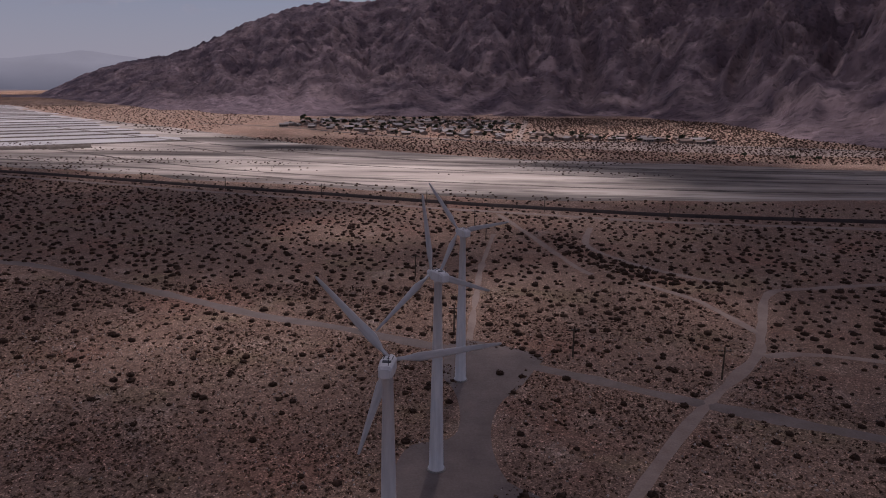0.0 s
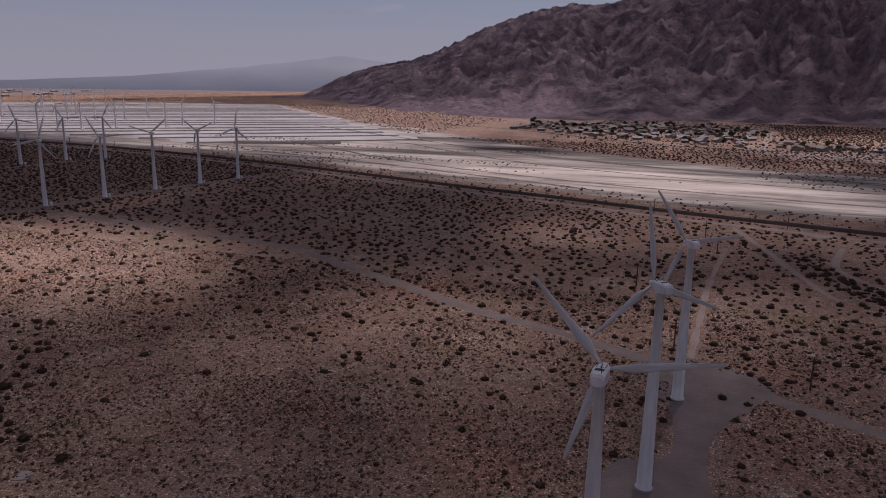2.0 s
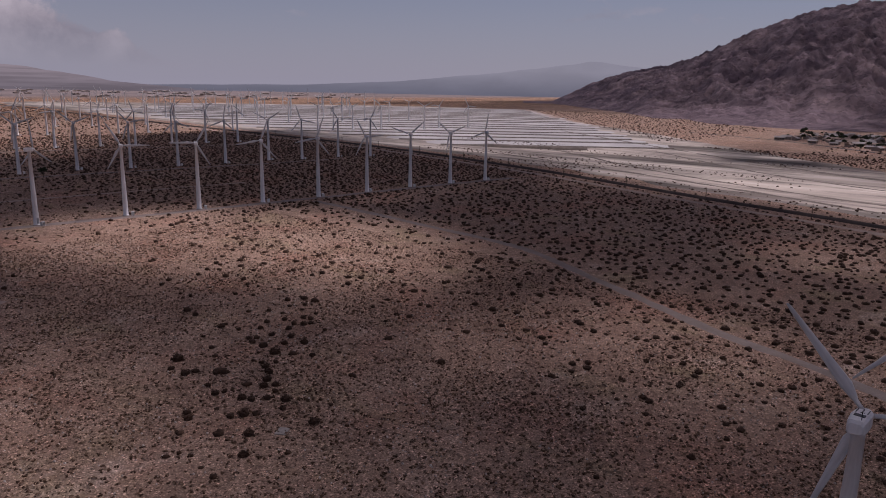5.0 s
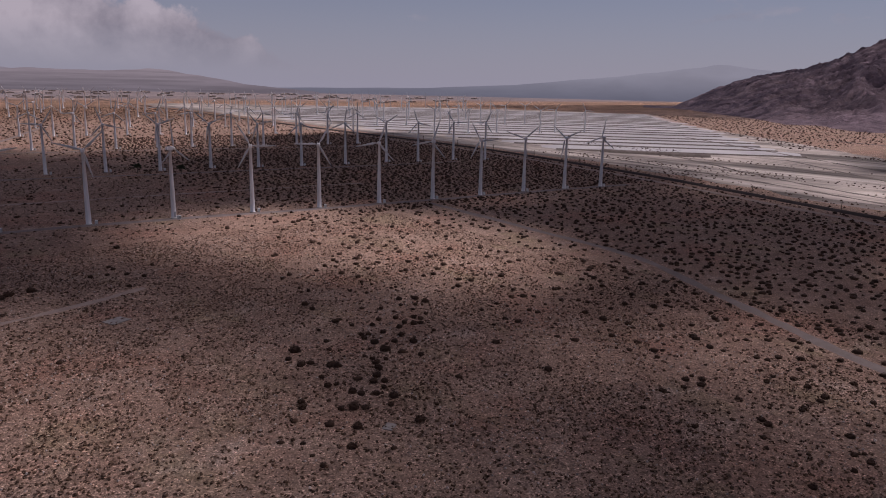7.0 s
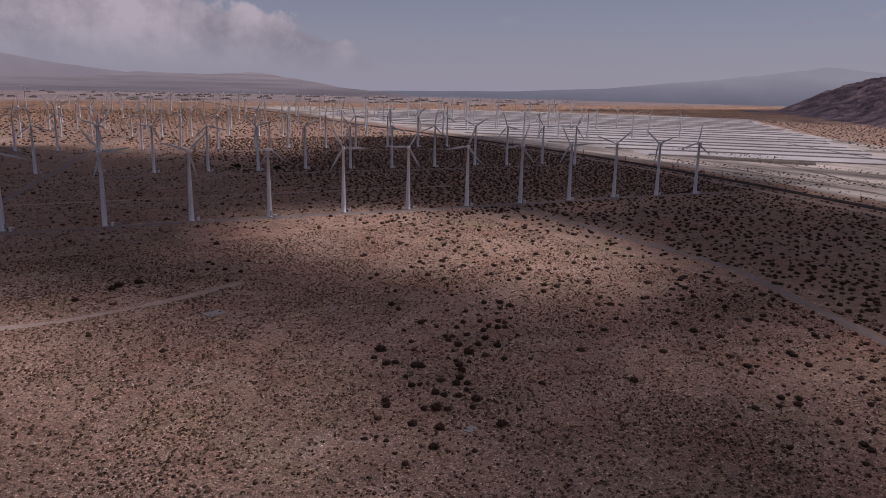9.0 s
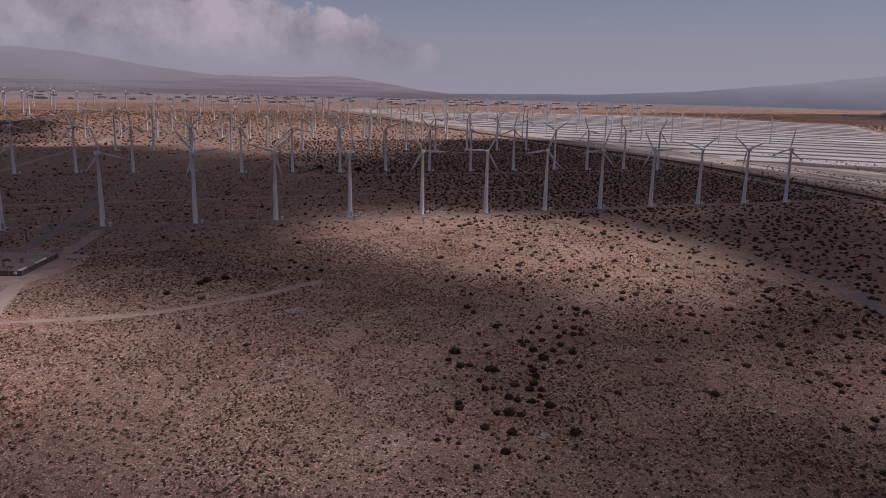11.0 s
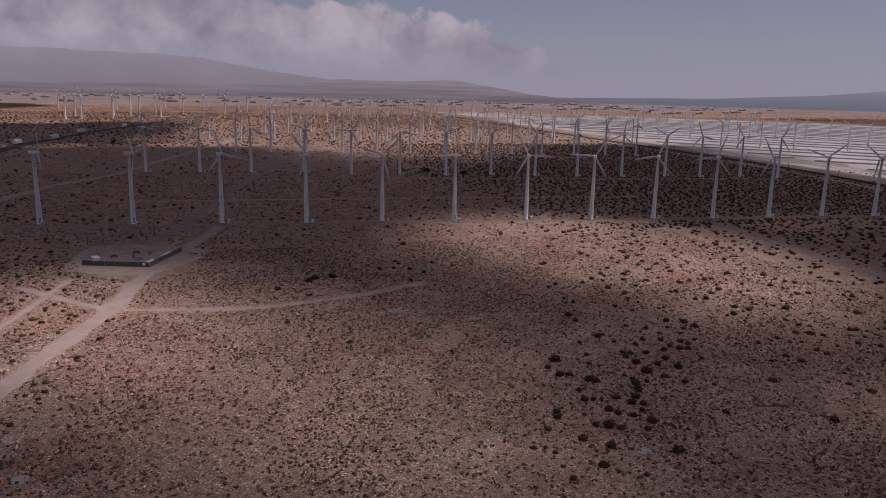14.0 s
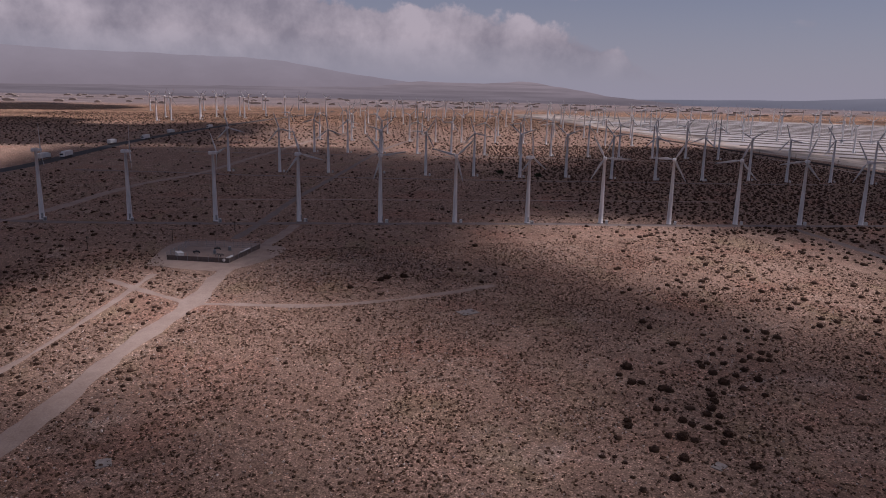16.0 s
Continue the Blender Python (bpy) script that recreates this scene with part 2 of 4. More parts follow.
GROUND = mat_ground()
TRACK = mat_track("gravel_track", (0.172, 0.14, 0.126), (0.245, 0.2, 0.178))
PALE_TRACK = mat_track("pale_dirt_track", (0.265, 0.20, 0.165), (0.355, 0.28, 0.235))
BALLAST = mat_track("dark_ballast", (0.03, 0.024, 0.023), (0.065, 0.05, 0.046))
ASPHALT = mat_track("asphalt", (0.045, 0.044, 0.046), (0.075, 0.072, 0.072))
BERM = mat_track("damp_earth_berm", (0.07, 0.058, 0.05), (0.17, 0.14, 0.12))
PAN, POND = mat_pan(), mat_pond()
WHITE = mat_paint("white_tower_paint", (0.74, 0.73, 0.73), 0.22)
BLADE = mat_paint("white_blade_gelcoat", (0.66, 0.65, 0.65), 0.3, 0.4)
DARKMETAL = mat_plain("dark_metal", (0.06, 0.06, 0.065), 0.5, 0.6)
CONCRETE = mat_plain("concrete", (0.30, 0.27, 0.245), 0.9)
GALV = mat_plain("galvanised_steel", (0.35, 0.36, 0.37), 0.5, 0.7)
TIMBER = mat_plain("weathered_timber", (0.10, 0.075, 0.055), 0.9)
LEAF = mat_leaf("creosote_leaves", (0.03, 0.017, 0.012), (0.085, 0.05, 0.034))
TUFT = mat_leaf("dry_brittlebush", (0.05, 0.029, 0.02), (0.15, 0.092, 0.06))
TREE = mat_leaf("tree_leaves", (0.028, 0.034, 0.02), (0.07, 0.078, 0.045))
BARK = mat_plain("bark", (0.11, 0.08, 0.06))
ROCK = mat_mountain()
CLOUD = mat_cloud()
STUCCO = mat_plain("pale_stucco", (0.30, 0.24, 0.205))
ROOF_A = mat_plain("pale_roofing", (0.28, 0.25, 0.235))
ROOF_B = mat_plain("brown_roofing", (0.24, 0.17, 0.13))
GLASS = mat_plain("dark_window_glass", (0.03, 0.035, 0.04), 0.15, 0.0, 0.1)
STONE = mat_leaf("desert_stone", (0.16, 0.12, 0.10), (0.62, 0.54, 0.48))
FENCE = mat_plain("brown_fence_slats", (0.15, 0.12, 0.11))
BOX_WHITE = mat_paint("box_enamel", (0.72, 0.72, 0.70), 0.2)


# ---- mesh helpers ----
def mesh_of(name, verts, faces, mat, smooth=False):
    me = bpy.data.meshes.new(name)
    me.from_pydata([tuple(v) for v in verts], [], faces)
    me.materials.append(mat)
    if smooth:
        me.polygons.foreach_set("use_smooth", [True] * len(me.polygons))
    me.update()
    return me


def part(name, bm, mat, parent=None, label="", smooth=False):
    me = bpy.data.meshes.new(name)
    bmesh.ops.recalc_face_normals(bm, faces=bm.faces[:])
    bm.to_mesh(me)
    bm.free()
    me.materials.append(mat)
    if smooth:
        me.polygons.foreach_set("use_smooth", [True] * len(me.polygons))
    ob = new(name, me)
    ob.parent = parent
    if label:
        tagged(ob, label)
    return ob


def box(bm, cx, cy, z0, sx, sy, sz, bevel=0.0, rz=0.0):
    r = bmesh.ops.create_cube(bm, size=1.0)
    vs = r["verts"]
    bmesh.ops.transform(bm, matrix=pose(cx, cy, z0 + sz / 2, 0, 0, rz) @ Matrix.Diagonal((sx, sy, sz, 1)), verts=vs)
    if bevel:
        es = list({e for v in vs for e in v.link_edges})
        bmesh.ops.bevel(bm, geom=es, offset=bevel, segments=2, affect="EDGES", profile=0.5)
    return bm


def lathe(bm, profile, seg=20, m=Matrix()):
    """A turned body about z from (radius, height) pairs, closed at both ends."""
    rings = [[bm.verts.new(m @ Vector((r * math.cos(a), r * math.sin(a), z))) for a in (2 * math.pi * i / seg for i in range(seg))] for r, z in profile]
    for lo, hi in zip(rings, rings[1:]):
        for i in range(seg):
            bm.faces.new((lo[i], lo[(i + 1) % seg], hi[(i + 1) % seg], hi[i]))
    bm.faces.new(rings[0][::-1])
    bm.faces.new(rings[-1])
    return bm


def rod(bm, a, b, r, seg=6, r2=None):
    a, b = Vector(a), Vector(b)
    m = Matrix.Translation(a) @ (b - a).to_track_quat("Z", "Y").to_matrix().to_4x4()
    return lathe(bm, [(r, 0), (r if r2 is None else r2, (b - a).length)], seg, m)


def smooth_line(pts, step):
    """Points along a smooth curve through pts, about step apart."""
    p = [Vector((*q, 0)) for q in pts]
    p = [2 * p[0] - p[1]] + p + [2 * p[-1] - p[-2]]
    out = []
    for a, b, c, d in zip(p, p[1:], p[2:], p[3:]):
        n = max(1, int((c - b).length / step))
        for i in range(n):
            t = i / n
            out.append(0.5 * (2 * b + (c - a) * t + (2 * a - 5 * b + 4 * c - d) * t * t + (3 * b - a - 3 * c + d) * t ** 3))
    out.append(p[-2])
    return out


def interp(x, table):
    if x <= table[0][0]:
        return table[0][1]
    for (x0, y0), (x1, y1) in zip(table, table[1:]):
        if x <= x1:
            return y0 + (y1 - y0) * (x - x0) / (x1 - x0)
    return table[-1][1]


def smoothstep(a, b, x):
    t = min(1.0, max(0.0, (x - a) / (b - a)))
    return t * t * (3 - 2 * t)


CLEAR = []                                        # stretches kept free of shrubs


def keep_clear(pts, w):
    for p, q in zip(pts, pts[1:]):
        CLEAR.append((min(p[0], q[0]) - w, max(p[0], q[0]) + w, min(p[1], q[1]) - w, max(p[1], q[1]) + w, (p, q), w))


def ribbon(name, pts, width, mat, label, category="track", height=0.06, ragged=0.25, step=3.0):
    """A track laid on the ground: a low crowned strip whose ragged edges run into the soil."""
    if category in ("track", "road", "embankment"):
        keep_clear(pts, width * 0.5 + 0.5)
    line = smooth_line(pts, step)
    verts, faces = [], []
    prof = ((-0.5, -0.06), (-0.36, 0.5), (0.0, 1.0), (0.36, 0.5), (0.5, -0.06))
    for i, p in enumerate(line):
        d = (line[min(i + 1, len(line) - 1)] - line[max(i - 1, 0)]).normalized()
        s = Vector((d.y, -d.x, 0))
        wl_ = width * (1 + ragged * 2 * noise.noise(p * 0.13) + ragged * noise.noise(p * 0.6))
        off = s * width * ragged * 0.6 * noise.noise(p * 0.05 + Vector((9, 3, 0)))
        for u, h in prof:
            v = p + off + s * (u * wl_)
            verts.append((v.x, v.y, max(h * height, -0.02) if abs(u) < 0.5 else -0.02))
    for i in range(len(line) - 1):
        for k in range(4):
            a = i * 5 + k
            faces.append((a, a + 5, a + 6, a + 1))
    ob = new(name, mesh_of(name, verts, faces, mat, True))
    return tagged(ob, label, category, kind="structure")


def sheet(name, outline, mat, label, category, z=0.02, wobble=6.0, step=8.0, kind="structure"):
    """A flat patch of ground with an uneven rim."""
    line = smooth_line(list(outline) + [outline[0]], step)[:-1]
    bm = bmesh.new()
    vs = []
    for p in line:
        q = p + Vector((noise.noise(p * 0.03), noise.noise(p * 0.03 + Vector((7, 7, 0))), 0)) * wobble
        vs.append(bm.verts.new((q.x, q.y, z)))
    f = bm.faces.new(vs)
    if f.normal.z < 0:
        f.normal_flip()
    bmesh.ops.triangulate(bm, faces=[f])
    me = bpy.data.meshes.new(name)
    bm.to_mesh(me)
    bm.free()
    me.materials.append(mat)
    return tagged(new(name, me), label, category, kind=kind)


# ---- large structure: ground ----
CX, CY = -18.0, -10.0                             # the middle of the turn


def build_ground():
    rings = [0, 40, 100, 200, 350, 600, 1000, 1700, 2800, 4300]
    seg = 96
    verts, faces = [(CX, CY, 0)], []
    for r in rings[1:]:
        for i in range(seg):
            a = 2 * math.pi * i / seg
            verts.append((CX + r * math.cos(a), CY + r * math.sin(a), 0))
    for i in range(seg):
        faces.append((0, 1 + i, 1 + (i + 1) % seg))
    for k in range(len(rings) - 2):
        for i in range(seg):
            a, b = 1 + k * seg + i, 1 + k * seg + (i + 1) % seg
            faces.append((a, a + seg, b + seg, b))
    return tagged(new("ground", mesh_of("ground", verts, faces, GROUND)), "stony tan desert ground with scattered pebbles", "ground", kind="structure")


build_ground()

RAIL = [(420, 232), (260, 238), (131, 245), (60, 251), (20, 260), (-23, 271), (-71, 287), (-124, 303), (-190, 326), (-258, 347), (-392, 378), (-535, 392), (-750, 408), (-1000, 430), (-1500, 480), (-2200, 560)]
RAIL_Y = sorted((x, y) for x, y in RAIL)

sheet("sand_flat", [(-450, 402), (-331, 384), (-258, 366), (-190, 345), (-124, 322), (-70, 305), (-23, 289), (48, 283), (99, 292), (175, 300), (330, 300), (520, 310), (560, 400), (400, 420), (220, 412), (145, 430), (45, 443), (-46, 477), (-111, 518), (-232, 630), (-330, 730), (-480, 860), (-741, 1100), (-900, 1240), (-1150, 1150), (-1400, 800), (-1500, 520), (-1000, 460), (-620, 420)],
      PAN, "pale sandy flood plain with darker wet streaks", "flood plain", 0.015, 8)


for k, pts in enumerate(([(-240, 520), (-120, 420), (20, 372), (160, 352), (420, 350)], [(-300, 470), (-160, 378), (-20, 332), (120, 318), (300, 322)], [(-160, 480), (-40, 428), (80, 398), (300, 385)],
                         [(-420, 690), (-250, 560), (-110, 462), (40, 410), (200, 400)], [(-380, 430), (-250, 392), (-150, 356), (-60, 318)])):
    ribbon("wash_line", pts, (3.0, 4.0, 2.4, 5.0, 4.5)[k], BERM, "dark damp streak across the sand", "wash line", 0.08, 0.5, 7)
ribbon("earth_mound", [(-352, 452), (-325, 462), (-296, 476), (-280, 486)], 9.0, BERM, "heap of dark spoil on the flood plain", "earth mound", 2.2, 0.4, 4)


# percolation ponds: silt beds parted by low damp berms
PU, PV = Vector((-0.65, 0.76, 0)), Vector((-0.76, -0.65, 0))
P0 = Vector((-262, 590, 0))


def pond_reach(s, limit):
    w = 0.0
    while w < limit:
        q = P0 + PU * s + PV * (w + 10)
        if q.y < interp(q.x, RAIL_Y) + 45:
            break
        w += 10
    return w


def build_ponds():
    s, k = -40.0, 0
    while s < 900:
        gap = 30 + 26 * random.random() + s * 0.02
        w = min(pond_reach(s, 700), pond_reach(s + gap, 700)) * random.uniform(0.85, 1.0)
        if w > 60:
            start = random.uniform(0, 14)
            inset = 3.0
            a, b = P0 + PU * (s + inset) + PV * start, P0 + PU * (s + gap - inset) + PV * start
            c, d = P0 + PU * (s + gap - inset) + PV * w, P0 + PU * (s + inset) + PV * w
            sheet("pond_bed", [(q.x, q.y) for q in (a, b, (b + c) / 2, c, d, (a + d) / 2)], POND, "dry pale grey silt bed of a pond", "pond", 0.03, 3, 12)
            q = [P0 + PU * s + PV * (start + (w - start) * i / 6) for i in range(7)]
            ribbon("pond_berm", [(v.x, v.y) for v in q], random.uniform(3.5, 7.5), BERM, "low dark earth berm between pond beds", "berm", 0.9, 0.3, 9)
        s += gap
        k += 1


build_ponds()

ribbon("railway_embankment", RAIL, 4.6, BALLAST, "long dark gravel railway embankment", "embankment", 1.0, 0.05, 8)
ribbon("service_road", [(x, y - 13) for x, y in RAIL[:-3]], 4.5, PALE_TRACK, "pale dirt service road beside the railway", "track", 0.07, 0.25, 6)

# tracks across the scrub
ribbon("dirt_track", [(-236, 178), (-178, 171), (-130, 164), (-94, 146), (-60, 128), (-42, 121), (-25, 113), (-10, 106), (17, 91), (39, 81), (80, 64), (130, 40)], 3.3, TRACK, "grey gravel track through the scrub")
ribbon("row_track", [(-330, -190), (-300, -120), (-284, -87), (-273, -28), (-266, 28), (-259, 80), (-249, 134), (-238, 210), (-231, 260), (-224, 300)], 4.8, TRACK, "gravel track along the row of turbines")
ribbon("pad_track", [(-16, 20), (-17, 40), (-17.5, 58), (-16.3, 74), (-15.6, 86), (-12, 97), (-9, 108)], 4.4, TRACK, "gravel access track beside the turbines", "track", 0.07, 0.1)
sheet("turbine_pad", [(-21.5, 99), (-18.9, 91.5), (-18.3, 82), (-20, 77.5), (-24.8, 75.5), (-26.5, 68), (-27, 54), (-27, 40), (-8, 40), (-6.5, 55), (-8.7, 64), (-12.4, 67.5), (-14.0, 75), (-13.9, 82), (-12.3, 89), (-8.5, 96), (-5.4, 104), (-4, 108), (-10, 113), (-20, 115)], TRACK, "bare gravel pad round the turbine feet", "pad", 0.045, 0.7, 1.5)
ribbon("side_track", [(-14, 40), (2, 65), (16, 87), (33, 110), (40, 125), (52, 151), (64, 156), (95, 164)], 2.1, PALE_TRACK, "pale dirt side track", "track", 0.07)
ribbon("side_track", [(39, 122), (35, 140), (33, 146), (24, 158)], 1.9, PALE_TRACK, "narrow pale dirt track", "track", 0.06)
ribbon("side_track", [(35, 111), (46, 112), (70, 104)], 2.2, PALE_TRACK, "pale dirt side track", "track", 0.065)
ribbon("wash_track", [(-6, 249), (-2, 232), (4, 205), (11, 173), (14, 165)], 2.0, PALE_TRACK, "narrow pale track down into the wash", "track", 0.06)
ribbon("wash_track", [(24, 226), (19, 208), (19, 194), (27, 177), (36, 166), (44, 160)], 2.2, PALE_TRACK, "pale sandy floor of a dry wash", "track", 0.06, 0.4)
ribbon("pole_track", [(-9, 213), (-14, 167), (-16, 130), (-17, 116)], 1.5, PALE_TRACK, "faint dirt track under the poles", "track", 0.05, 0.4)
ribbon("yard_track", [(-90, -53), (-113, -45), (-140, -38), (-176, -27), (-200, -22), (-217, -17), (-240, -9), (-266, 0)], 4.2, PALE_TRACK, "pale dirt road to the fenced yard", "track", 0.07)
ribbon("yard_track", [(-176, -26), (-172, -10), (-170, 0), (-171, 13), (-175, 31), (-180, 44)], 2.2, PALE_TRACK, "faint pale dirt track", "track", 0.05, 0.4)
ribbon("yard_track", [(-176, -27), (-186, -36), (-200, -48)], 1.8, PALE_TRACK, "pale dirt spur", "track", 0.05, 0.35)
ribbon("yard_track", [(-204, -38), (-190, -41), (-172, -45), (-150, -51), (-120, -60)], 1.6, PALE_TRACK, "faint pale wheel track", "track", 0.05, 0.4)
ribbon("diagonal_track", [(-245, -20), (-263, -14.5), (-283, -9), (-327, 2.4), (-388, 21.5), (-551, 72), (-619, 96.5), (-800, 170)], 3.2, TRACK, "straight dirt track across the wind farm", "track", 0.06)
ribbon("branch_track", [(-284, -98), (-309, -88), (-377, -69), (-425, -44), (-495, -23), (-552, -6), (-700, 40)], 5.0, PALE_TRACK, "pale dirt road across the wind farm", "track", 0.06)
ribbon("row_track", [(-445, -110), (-430, -60), (-410, -1), (-386, 100), (-372, 180), (-358, 250), (-352, 300)], 4.5, TRACK, "dirt track along the second turbine row", "track", 0.06)
ribbon("row_track", [(-560, -60), (-540, 20), (-515, 160), (-490, 250), (-474, 320)], 4.5, TRACK, "dirt track along the third turbine row", "track", 0.06)
ribbon("row_track", [(-330, -40), (-322, 30), (-312, 110), (-300, 190)], 2.5, PALE_TRACK, "faint track between the rows", "track", 0.05, 0.4)
ribbon("highway", [(-300, -200), (-441, -146), (-560, -128), (-672, -112), (-882, -63), (-1100, 0), (-1500, 130)], 11, ASPHALT, "dark asphalt highway", "road", 0.25, 0.02, 12)
sheet("yard_gravel", [(-214, -42), (-205, -19), (-231, -5), (-243, -35)], PALE_TRACK, "pale gravel floor of the fenced yard", "yard", 0.05, 0.8, 3)


keep_clear([(-20, 45), (-21, 70)], 6.0)
keep_clear([(-16.3, 70), (-16, 90), (-13, 106)], 3.8)
keep_clear([(-12, 107), (-18, 108)], 5.0)
keep_clear([(-235, -28), (-215, -22)], 14)

# ---- mountain ----
CREST = [(-33, -1.6), (-31, -1.1), (-27.7, 0.45), (-25.5, 1.24), (-22, 1.87), (-20, 2.58), (-16.8, 4.15), (-13.8, 5.3), (-10.5, 6.0), (-8, 5.92), (-6.4, 6.25), (-3.6, 6.6), (3, 8.5), (10, 10), (20, 11), (35, 12), (60, 10), (85, 6), (100, 1)]
TOE = [(-33, 2150), (-30.7, 2060), (-23, 1230), (-15, 1020), (-5, 1040), (3, 1090), (12, 1170), (19, 1000), (24, 740), (30, 660), (45, 620), (70, 800), (100, 1500)]


def build_mountain():
    na, nr = 700, 150
    verts, faces = [], []
    for i in range(na + 1):
        az = -33 + 0.1134 * i if i <= 600 else 35 + 0.65 * (i - 600)
        toe, el = interp(az, TOE), interp(az, CREST)
        toe *= 1 + 0.04 * noise.noise(Vector((az * 0.35, 0, 5)))
        crest_r = max(toe + 280, 2350 - 500 * smoothstep(25, 60, az))
        crest_h = max(4.0, crest_r * math.tan(radians(el)) + 46)
        sa, ca = math.sin(radians(az)), math.cos(radians(az))
        for j in range(nr + 1):
            u = j / nr * 1.35
            r = toe + (crest_r - toe) * u
            x, y = CX + r * sa, CY + r * ca
            if u <= 1:
                env = 0.10 * u + 0.90 * (u ** 1.45)
            else:
                env = 1 - 2.2 * (u - 1) ** 1.2
            p = Vector((x, y, 0))
            warp = Vector((noise.noise(p * 0.0022), noise.noise(p * 0.0022 + Vector((5, 5, 5))), 0)) * 160
            spur = 1 - 2.2 * abs(noise.noise(Vector(((az + 0.020 * warp.x) * 0.21, r * 0.0011 + 0.004 * warp.y, 1.5))))
            rib = 1 - 2.2 * abs(noise.noise(Vector(((az + 0.03 * warp.x) * 0.62, r * 0.0022, 7.5))))
            ridge = 0.42 * spur + 0.26 * rib + 0.34 * (1 - 2 * abs(noise.fractal((p + warp) * 0.0052, 0.9, 2.1, 5)))
            crag = 1 - 2.4 * abs(noise.fractal((p + 0.4 * warp) * 0.016, 0.8, 2.2, 4))
            fine = noise.fractal(p * 0.04, 0.7, 2.1, 4)
            amp = min(1.0, 2.6 * u) * (1 - 0.88 * smoothstep(0.70, 1.0, u))
            body = min(1, 3 * u) * min(1, crest_h / 150)
            h = crest_h * env + crest_h * 0.19 * (ridge - 0.35) * amp + (11 * (crag - 0.4) * (0.25 + 0.75 * amp) + 7 * fine) * body
            verts.append((x, y, h - 1.0 if j else -3.0))
    for i in range(na):
        for j in range(nr):
            a = i * (nr + 1) + j
            faces.append((a, a + 1, a + nr + 2, a + nr + 1))
    return tagged(new("mountain", mesh_of("mountain", verts, faces, ROCK, True)), "bare brown rocky desert mountain with gullies", "mountain", kind="structure")


build_mountain()


def build_ridge(name, profile, radius, mat, label, rough=0.18):
    na, nr = 220, 14
    a0, a1 = profile[0][0], profile[-1][0]
    verts, faces = [], []
    for i in range(na + 1):
        az = a0 + (a1 - a0) * i / na
        top = max(0.2, radius * math.tan(radians(interp(az, profile))) + 46)
        sa, ca = math.sin(radians(az)), math.cos(radians(az))
        for j in range(nr + 1):
            u = j / nr * 1.3
            r = radius - 500 + 500 * u
            x, y = CX + r * sa, CY + r * ca
            e = u ** 1.3 if u <= 1 else 1 - 2 * (u - 1)
            n = noise.fractal(Vector((x, y, 0)) * 0.004, 1.0, 2.0, 5)
            verts.append((x, y, -1 + top * e * (1 + rough * n)))
    for i in range(na):
        for j in range(nr):
            a = i * (nr + 1) + j
            faces.append((a, a + 1, a + nr + 2, a + nr + 1))
    return tagged(new(name, mesh_of(name, verts, faces, mat, True)), label, "backdrop", kind="structure")


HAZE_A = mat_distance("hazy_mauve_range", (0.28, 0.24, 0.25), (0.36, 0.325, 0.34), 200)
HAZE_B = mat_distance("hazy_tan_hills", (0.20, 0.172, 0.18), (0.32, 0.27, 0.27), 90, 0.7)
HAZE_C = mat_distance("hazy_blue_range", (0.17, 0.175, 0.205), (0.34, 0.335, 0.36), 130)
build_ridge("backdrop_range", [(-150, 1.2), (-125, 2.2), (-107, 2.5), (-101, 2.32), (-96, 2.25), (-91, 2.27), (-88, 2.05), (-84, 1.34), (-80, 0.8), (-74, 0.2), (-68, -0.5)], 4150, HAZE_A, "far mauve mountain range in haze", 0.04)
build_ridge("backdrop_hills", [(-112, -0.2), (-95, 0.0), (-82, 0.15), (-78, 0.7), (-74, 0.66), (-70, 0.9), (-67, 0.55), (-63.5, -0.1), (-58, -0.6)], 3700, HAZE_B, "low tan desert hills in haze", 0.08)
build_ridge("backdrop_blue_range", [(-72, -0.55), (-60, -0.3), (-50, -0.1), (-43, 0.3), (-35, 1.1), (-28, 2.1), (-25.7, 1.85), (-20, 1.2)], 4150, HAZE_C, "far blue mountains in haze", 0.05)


# ---- clouds put overhead, out of view, to shade the plain ----
def build_cloud(gx, gy, sx, sy, turn=0.0, height=1500.0):
    """A flat-bottomed cumulus whose shadow falls about (gx, gy), sx by sy across."""
    c = Vector((gx, gy, 0)) + TO_SUN * (height / TO_SUN.z)
    bm = bmesh.new()
    bmesh.ops.create_icosphere(bm, subdivisions=4, radius=1.0)
    seed = Vector((gx * 0.01, gy * 0.01, 3.3))
    for v in bm.verts:
        d = v.co.normalized()
        k = 1 + 0.30 * noise.noise(d * 1.6 + seed) + 0.22 * noise.noise(d * 3.7 + seed) + 0.12 * noise.noise(d * 9 + seed)
        z = d.z * k
        v.co = Vector((d.x * k * sx / 2, d.y * k * sy / 2, (z if z > 0 else 0.25 * z) * min(sx, sy) * 0.28))
    me = bpy.data.meshes.new("cloud")
    bm.to_mesh(me)
    bm.free()
    me.materials.append(CLOUD)
    me.polygons.foreach_set("use_smooth", [True] * len(me.polygons))
    ob = new("cloud", me)
    ob.matrix_world = Matrix.Translation(c) @ pose(0, 0, 0, 0, 0, turn)
    return tagged(ob, "white flat-bottomed cumulus cloud added out of view to dim the sky light", "cloud", "broken cloud overhead", "structure")


